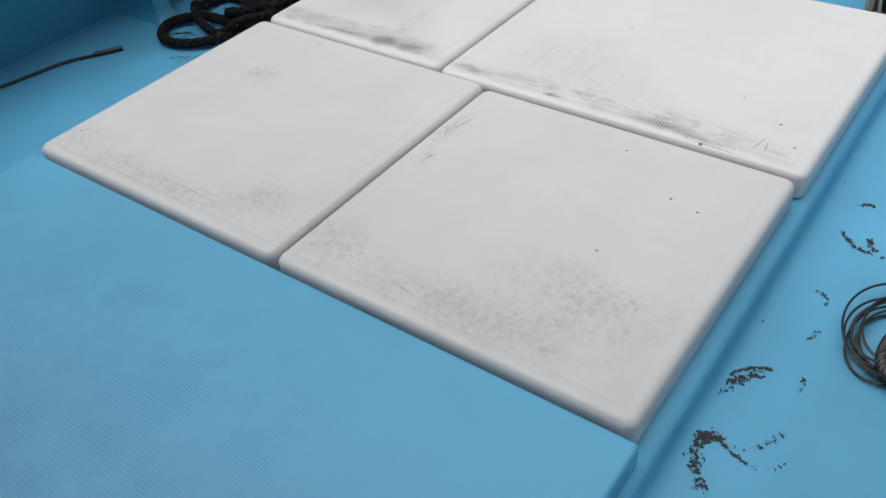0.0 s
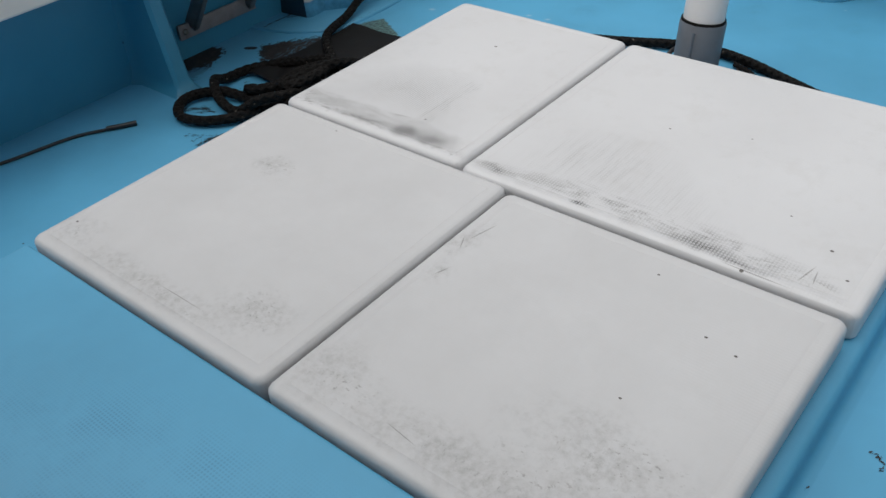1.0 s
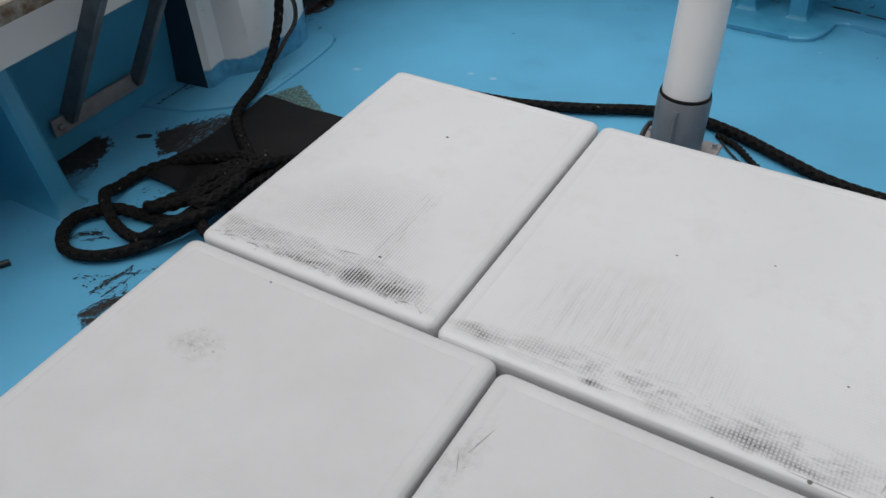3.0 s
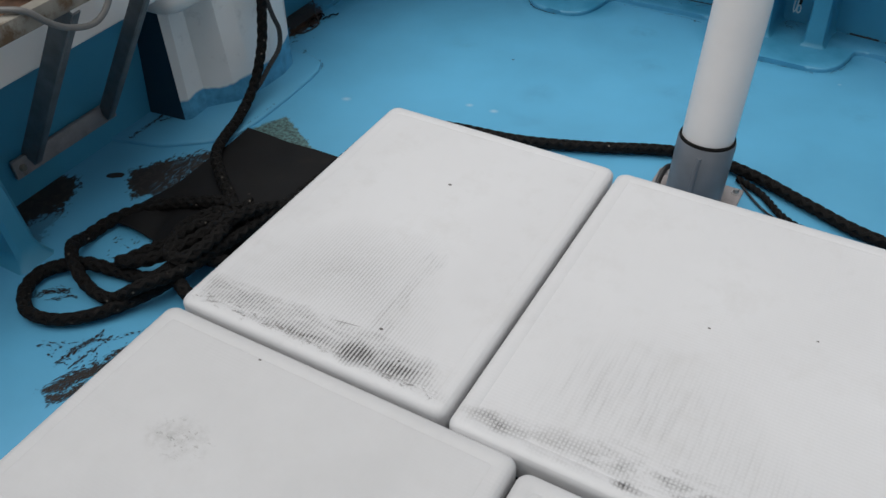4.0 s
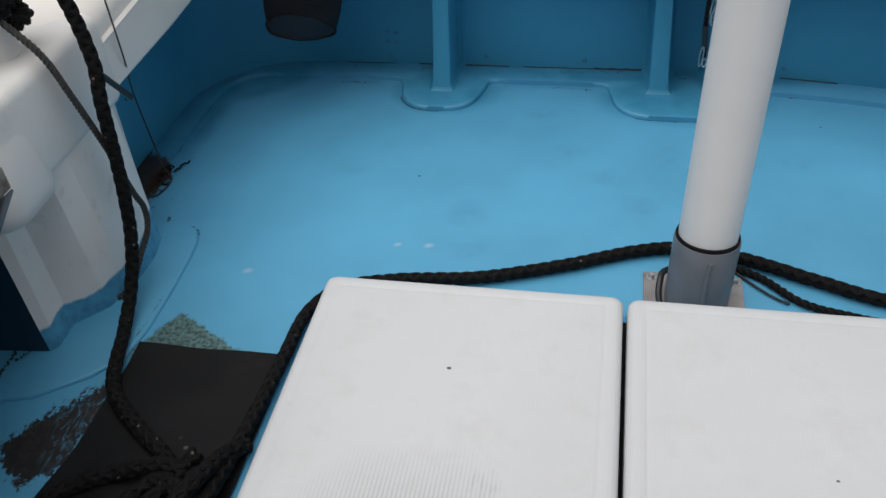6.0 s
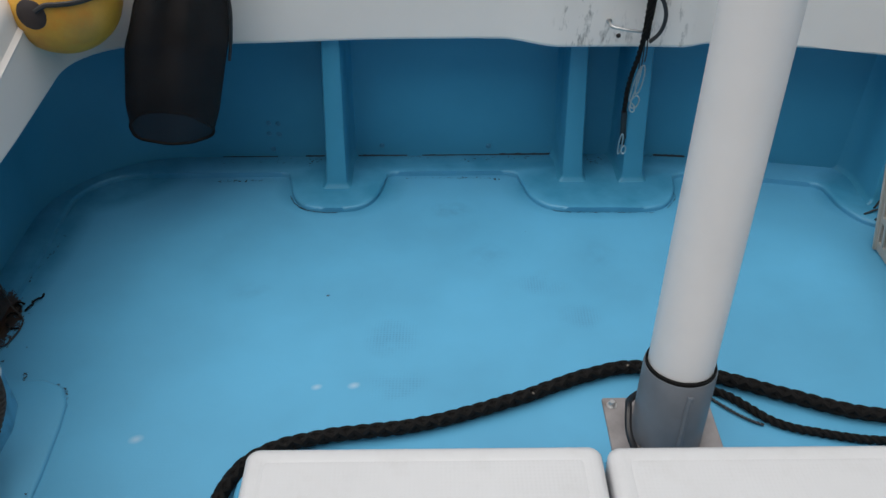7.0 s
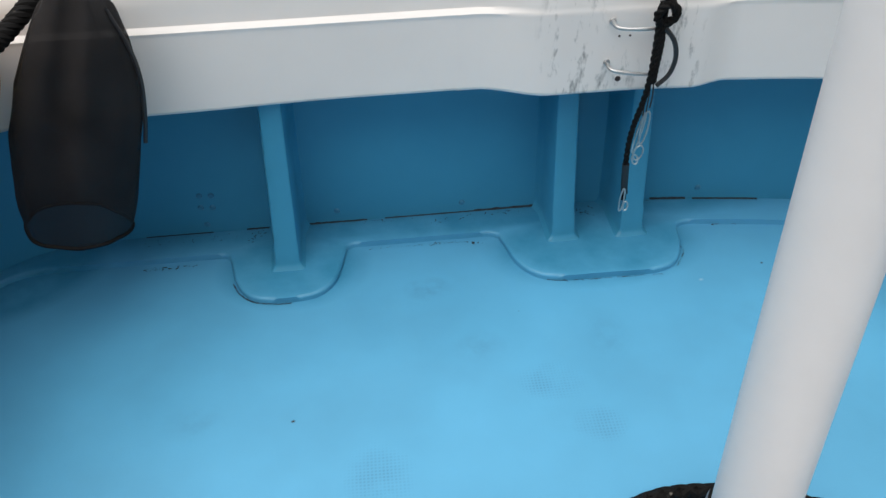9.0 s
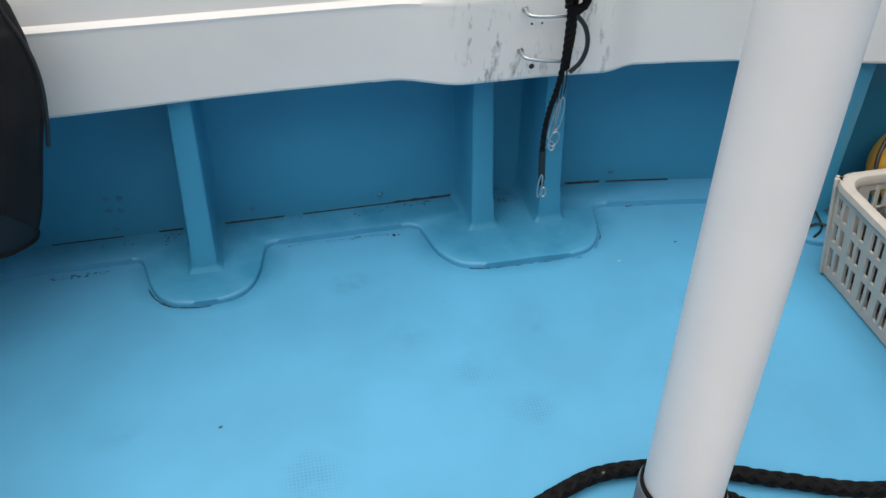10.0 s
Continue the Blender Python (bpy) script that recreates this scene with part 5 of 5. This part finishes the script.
for pts in ([(0.78, 2.80, 0.006), (0.83, 2.815, 0.012), (0.88, 2.80, 0.008), (0.92, 2.83, 0.006)], [(0.80, 2.77, 0.006), (0.84, 2.80, 0.01), (0.86, 2.87, 0.02), (0.90, 2.83, 0.02), (0.88, 2.79, 0.008)], [(0.82, 2.83, 0.006), (0.87, 2.87, 0.02), (0.93, 2.86, 0.012), (0.97, 2.92, 0.01)]):
    pts = [(x -0.026, y -0.045, z + 0.014) for x, y, z in pts]
    part("scrap", tube(spline(pts, 0.01), 0.003, 6), M_WIRE, tangle)

spare = holder("spare_float", "second yellow float lying in the far corner behind the crate", "float")
bm = bmesh.new()
bmesh.ops.create_uvsphere(bm, u_segments=36, v_segments=20, radius=0.14)
for v in bm.verts:
    v.co.z *= 0.97
part("ball", bm, M_FLOAT, spare)
part("band", tube(spline([(0.145 * math.cos(a), 0.145 * math.sin(a) * 0.5, 0.145 * math.sin(a) * 0.86) for a in [i * 0.35 for i in range(19)]], 0.02), 0.006, 8), M_WIRE, spare, "black rubber band")
spare.location = (1.085, 2.775, 0.156)


# ---- tar prints: flecks left on the paint by wet ropes ----
def tar_strokes(name, strokes, seed, label, lift=0.0, brushed=0.0):
    rng = random.Random(seed)
    bm = bmesh.new()
    for points, width, count, size in strokes:
        path = spline([(x, y, 0) for x, y in points], 0.004)
        for _ in range(count):
            k = rng.randrange(len(path) - 1)
            p, ahead = path[k], path[k + 1]
            x, y = p.x + rng.gauss(0, width * 0.5), p.y + rng.gauss(0, width * 0.5)
            a0 = rng.uniform(0, 6.28) if not brushed else math.atan2(ahead.y - p.y, ahead.x - p.x) + rng.gauss(0, 0.25)
            r = size * rng.choice((0.25, 0.35, 0.45, 0.6, 0.75, 0.9, 1.1))
            n = rng.randint(5, 8)
            verts = []
            for i in range(n):
                a = 2 * math.pi * i / n
                rr = r * rng.uniform(0.45, 1.2)
                u, v = rr * math.cos(a) * (1.7 + 1.2 * brushed), rr * math.sin(a) * (0.75 - 0.2 * brushed)
                verts.append(bm.verts.new((x + u * math.cos(a0) - v * math.sin(a0), y + u * math.sin(a0) + v * math.cos(a0), lift + 0.0015 + 0.0002 * rng.random())))
            bm.faces.new(verts)
    ob = thing(name, bm, M_TARFLECK, label, "tar marks", "stuff", smooth=0)
    return ob


M_TARFLECK = simple("dried_tar", (0.012, 0.011, 0.011), 0.6, vary=0.4, scale=80)
tar_strokes("tar_marks", [
    ([(0.997, 0.045), (0.972, 0.08), (0.950, 0.12), (0.953, 0.165)], 0.014, 150, 0.0040), ([(0.945, 0.155), (0.97, 0.172), (0.99, 0.168)], 0.012, 90, 0.0042), ([(0.98, 0.165), (1.01, 0.15), (1.046, 0.139)], 0.003, 45, 0.0034),
    ([(1.0, 0.16), (1.037, 0.178), (1.06, 0.21), (1.078, 0.252)], 0.006, 45, 0.0026), ([(1.05, 0.135), (1.08, 0.15), (1.10, 0.18)], 0.008, 16, 0.0022),
    ([(0.935, 0.335), (0.965, 0.372), (1.003, 0.388)], 0.004, 70, 0.0038), ([(0.943, 0.31), (0.965, 0.345), (0.99, 0.368)], 0.010, 95, 0.0038), ([(0.925, 0.27), (0.945, 0.29), (0.955, 0.315)], 0.010, 22, 0.0030),
    ([(0.984, 0.905), (1.005, 0.875), (1.038, 0.853), (1.10, 0.85)], 0.005, 70, 0.0040), ([(1.05, 0.90), (1.065, 0.87), (1.08, 0.86)], 0.007, 40, 0.0040), ([(0.996, 1.018), (1.015, 1.035), (1.03, 1.028)], 0.004, 30, 0.0040), ([(0.932, 1.10), (0.936, 1.106)], 0.002, 8, 0.0040),
    ([(1.0, 0.665), (1.02, 0.66), (1.034, 0.64), (1.03, 0.625)], 0.004, 26, 0.0030), ([(1.045, 0.545), (1.04, 0.52), (1.034, 0.50)], 0.005, 20, 0.0028), ([(1.06, 0.40), (1.068, 0.372), (1.064, 0.35)], 0.003, 16, 0.0030), ([(0.93, 0.50), (0.94, 0.52)], 0.004, 6, 0.003)], 3, "black dotted rope prints of tar on the deck")
tar_strokes("tar_smears", [
    ([(-1.065, 0.60), (-1.04, 0.66), (-1.005, 0.72), (-0.985, 0.78)], 0.022, 900, 0.0032), ([(-1.04, 0.585), (-1.0, 0.65), (-0.965, 0.72)], 0.016, 500, 0.0032), ([(-1.115, 0.67), (-1.105, 0.73), (-1.09, 0.80)], 0.010, 170, 0.0026), ([(-1.075, 0.68), (-1.07, 0.74), (-1.06, 0.80)], 0.008, 45, 0.0036),
    ([(-1.20, 0.69), (-1.10, 0.755), (-1.02, 0.83), (-0.98, 0.90)], 0.009, 90, 0.0026), ([(-1.345, 0.80), (-1.32, 0.835), (-1.27, 0.86)], 0.012, 150, 0.0028), ([(-1.30, 0.81), (-1.27, 0.84), (-1.24, 0.85)], 0.008, 30, 0.0036), ([(-1.02, 0.76), (-1.0, 0.79), (-0.985, 0.83)], 0.006, 90, 0.0028)], 5, "brushed black tar smears round the rope heap", 0.0, 1.0)
tar_strokes("rope_spatter", [
    ([(-1.24, 0.97), (-1.28, 1.04), (-1.25, 1.12)], 0.022, 30, 0.0032), ([(-1.15, 0.70), (-1.08, 0.70), (-1.02, 0.78)], 0.03, 46, 0.0030), ([(-1.33, 1.08), (-1.30, 1.02)], 0.015, 14, 0.0030)], 6, "small black tar spatter inside the rope loops")
tar_strokes("strand_marks", [
    ([(-1.49, 2.15), (-1.47, 2.10), (-1.44, 2.085)], 0.006, 50, 0.0030), ([(-1.47, 2.10), (-1.40, 2.115), (-1.365, 2.08), (-1.36, 2.02)], 0.002, 60, 0.0022), ([(-1.50, 2.0), (-1.48, 2.03)], 0.006, 14, 0.0035), ([(-1.56, 2.20), (-1.58, 2.14)], 0.004, 24, 0.003), ([(-1.20, 2.985), (-1.12, 2.99), (-1.05, 2.99)], 0.006, 26, 0.0032), ([(-0.60, 2.998), (-0.50, 2.998), (-0.42, 2.998)], 0.004, 16, 0.0022), ([(-0.44, 2.996), (-0.36, 2.996), (-0.29, 2.985)], 0.005, 34, 0.0030), ([(0.30, 2.98), (0.42, 2.975), (0.6, 2.955)], 0.005, 22, 0.0026), ([(-1.63, 2.45), (-1.60, 2.55), (-1.58, 2.72)], 0.008, 24, 0.0030)], 9, "fine dark scrape marks by the column foot")
tar_strokes("margin_marks", [
    ([(-0.93, 3.05), (-0.88, 3.09), (-0.86, 3.11)], 0.018, 36, 0.0028), ([(-1.25, 3.07), (-1.1, 3.08), (-0.95, 3.09)], 0.02, 26, 0.0022), ([(-0.70, 3.10), (-0.60, 3.10), (-0.45, 3.105)], 0.014, 34, 0.0026), ([(-0.42, 3.07), (-0.30, 3.09), (-0.16, 3.10)], 0.016, 40, 0.0028), ([(0.17, 3.09), (0.24, 3.10), (0.30, 3.10)], 0.012, 30, 0.0028), ([(0.35, 3.08), (0.5, 3.07), (0.62, 3.05)], 0.012, 24, 0.0024), ([(-0.02, 3.09), (0.01, 3.05), (0.03, 3.10)], 0.014, 24, 0.0030)], 13, "dark dirt specks along the bulwark foot", 0.0172)
tar_strokes("pad_marks", [([(-1.64, 1.64), (-1.637, 1.56), (-1.636, 1.50), (-1.634, 1.43)], 0.006, 110, 0.0040), ([(-1.62, 1.55), (-1.60, 1.58)], 0.01, 20, 0.0035), ([(-1.36, 1.64), (-1.353, 1.72), (-1.352, 1.80)], 0.003, 18, 0.0022)], 17, "black tar drips on the low blue pad", 0.0102)
tar_strokes("crease_flecks", [
    ([(-0.953, 2.899), (-0.935, 2.859), (-0.895, 2.824), (-0.835, 2.810), (-0.80, 2.811)], 0.0015, 170, 0.0018), ([(-0.19, 2.840), (-0.145, 2.811), (-0.10, 2.803)], 0.002, 70, 0.0018), ([(-0.105, 2.803), (0.0, 2.799), (0.15, 2.796)], 0.0012, 60, 0.0020), ([(-0.232, 2.93), (-0.212, 2.87), (-0.18, 2.835)], 0.0015, 50, 0.0018), ([(0.195, 2.825), (0.225, 2.87), (0.228, 2.90)], 0.0015, 24, 0.0020)], 23, "dark line of flecks in the crease round the post pads", 0.0, 1.0)
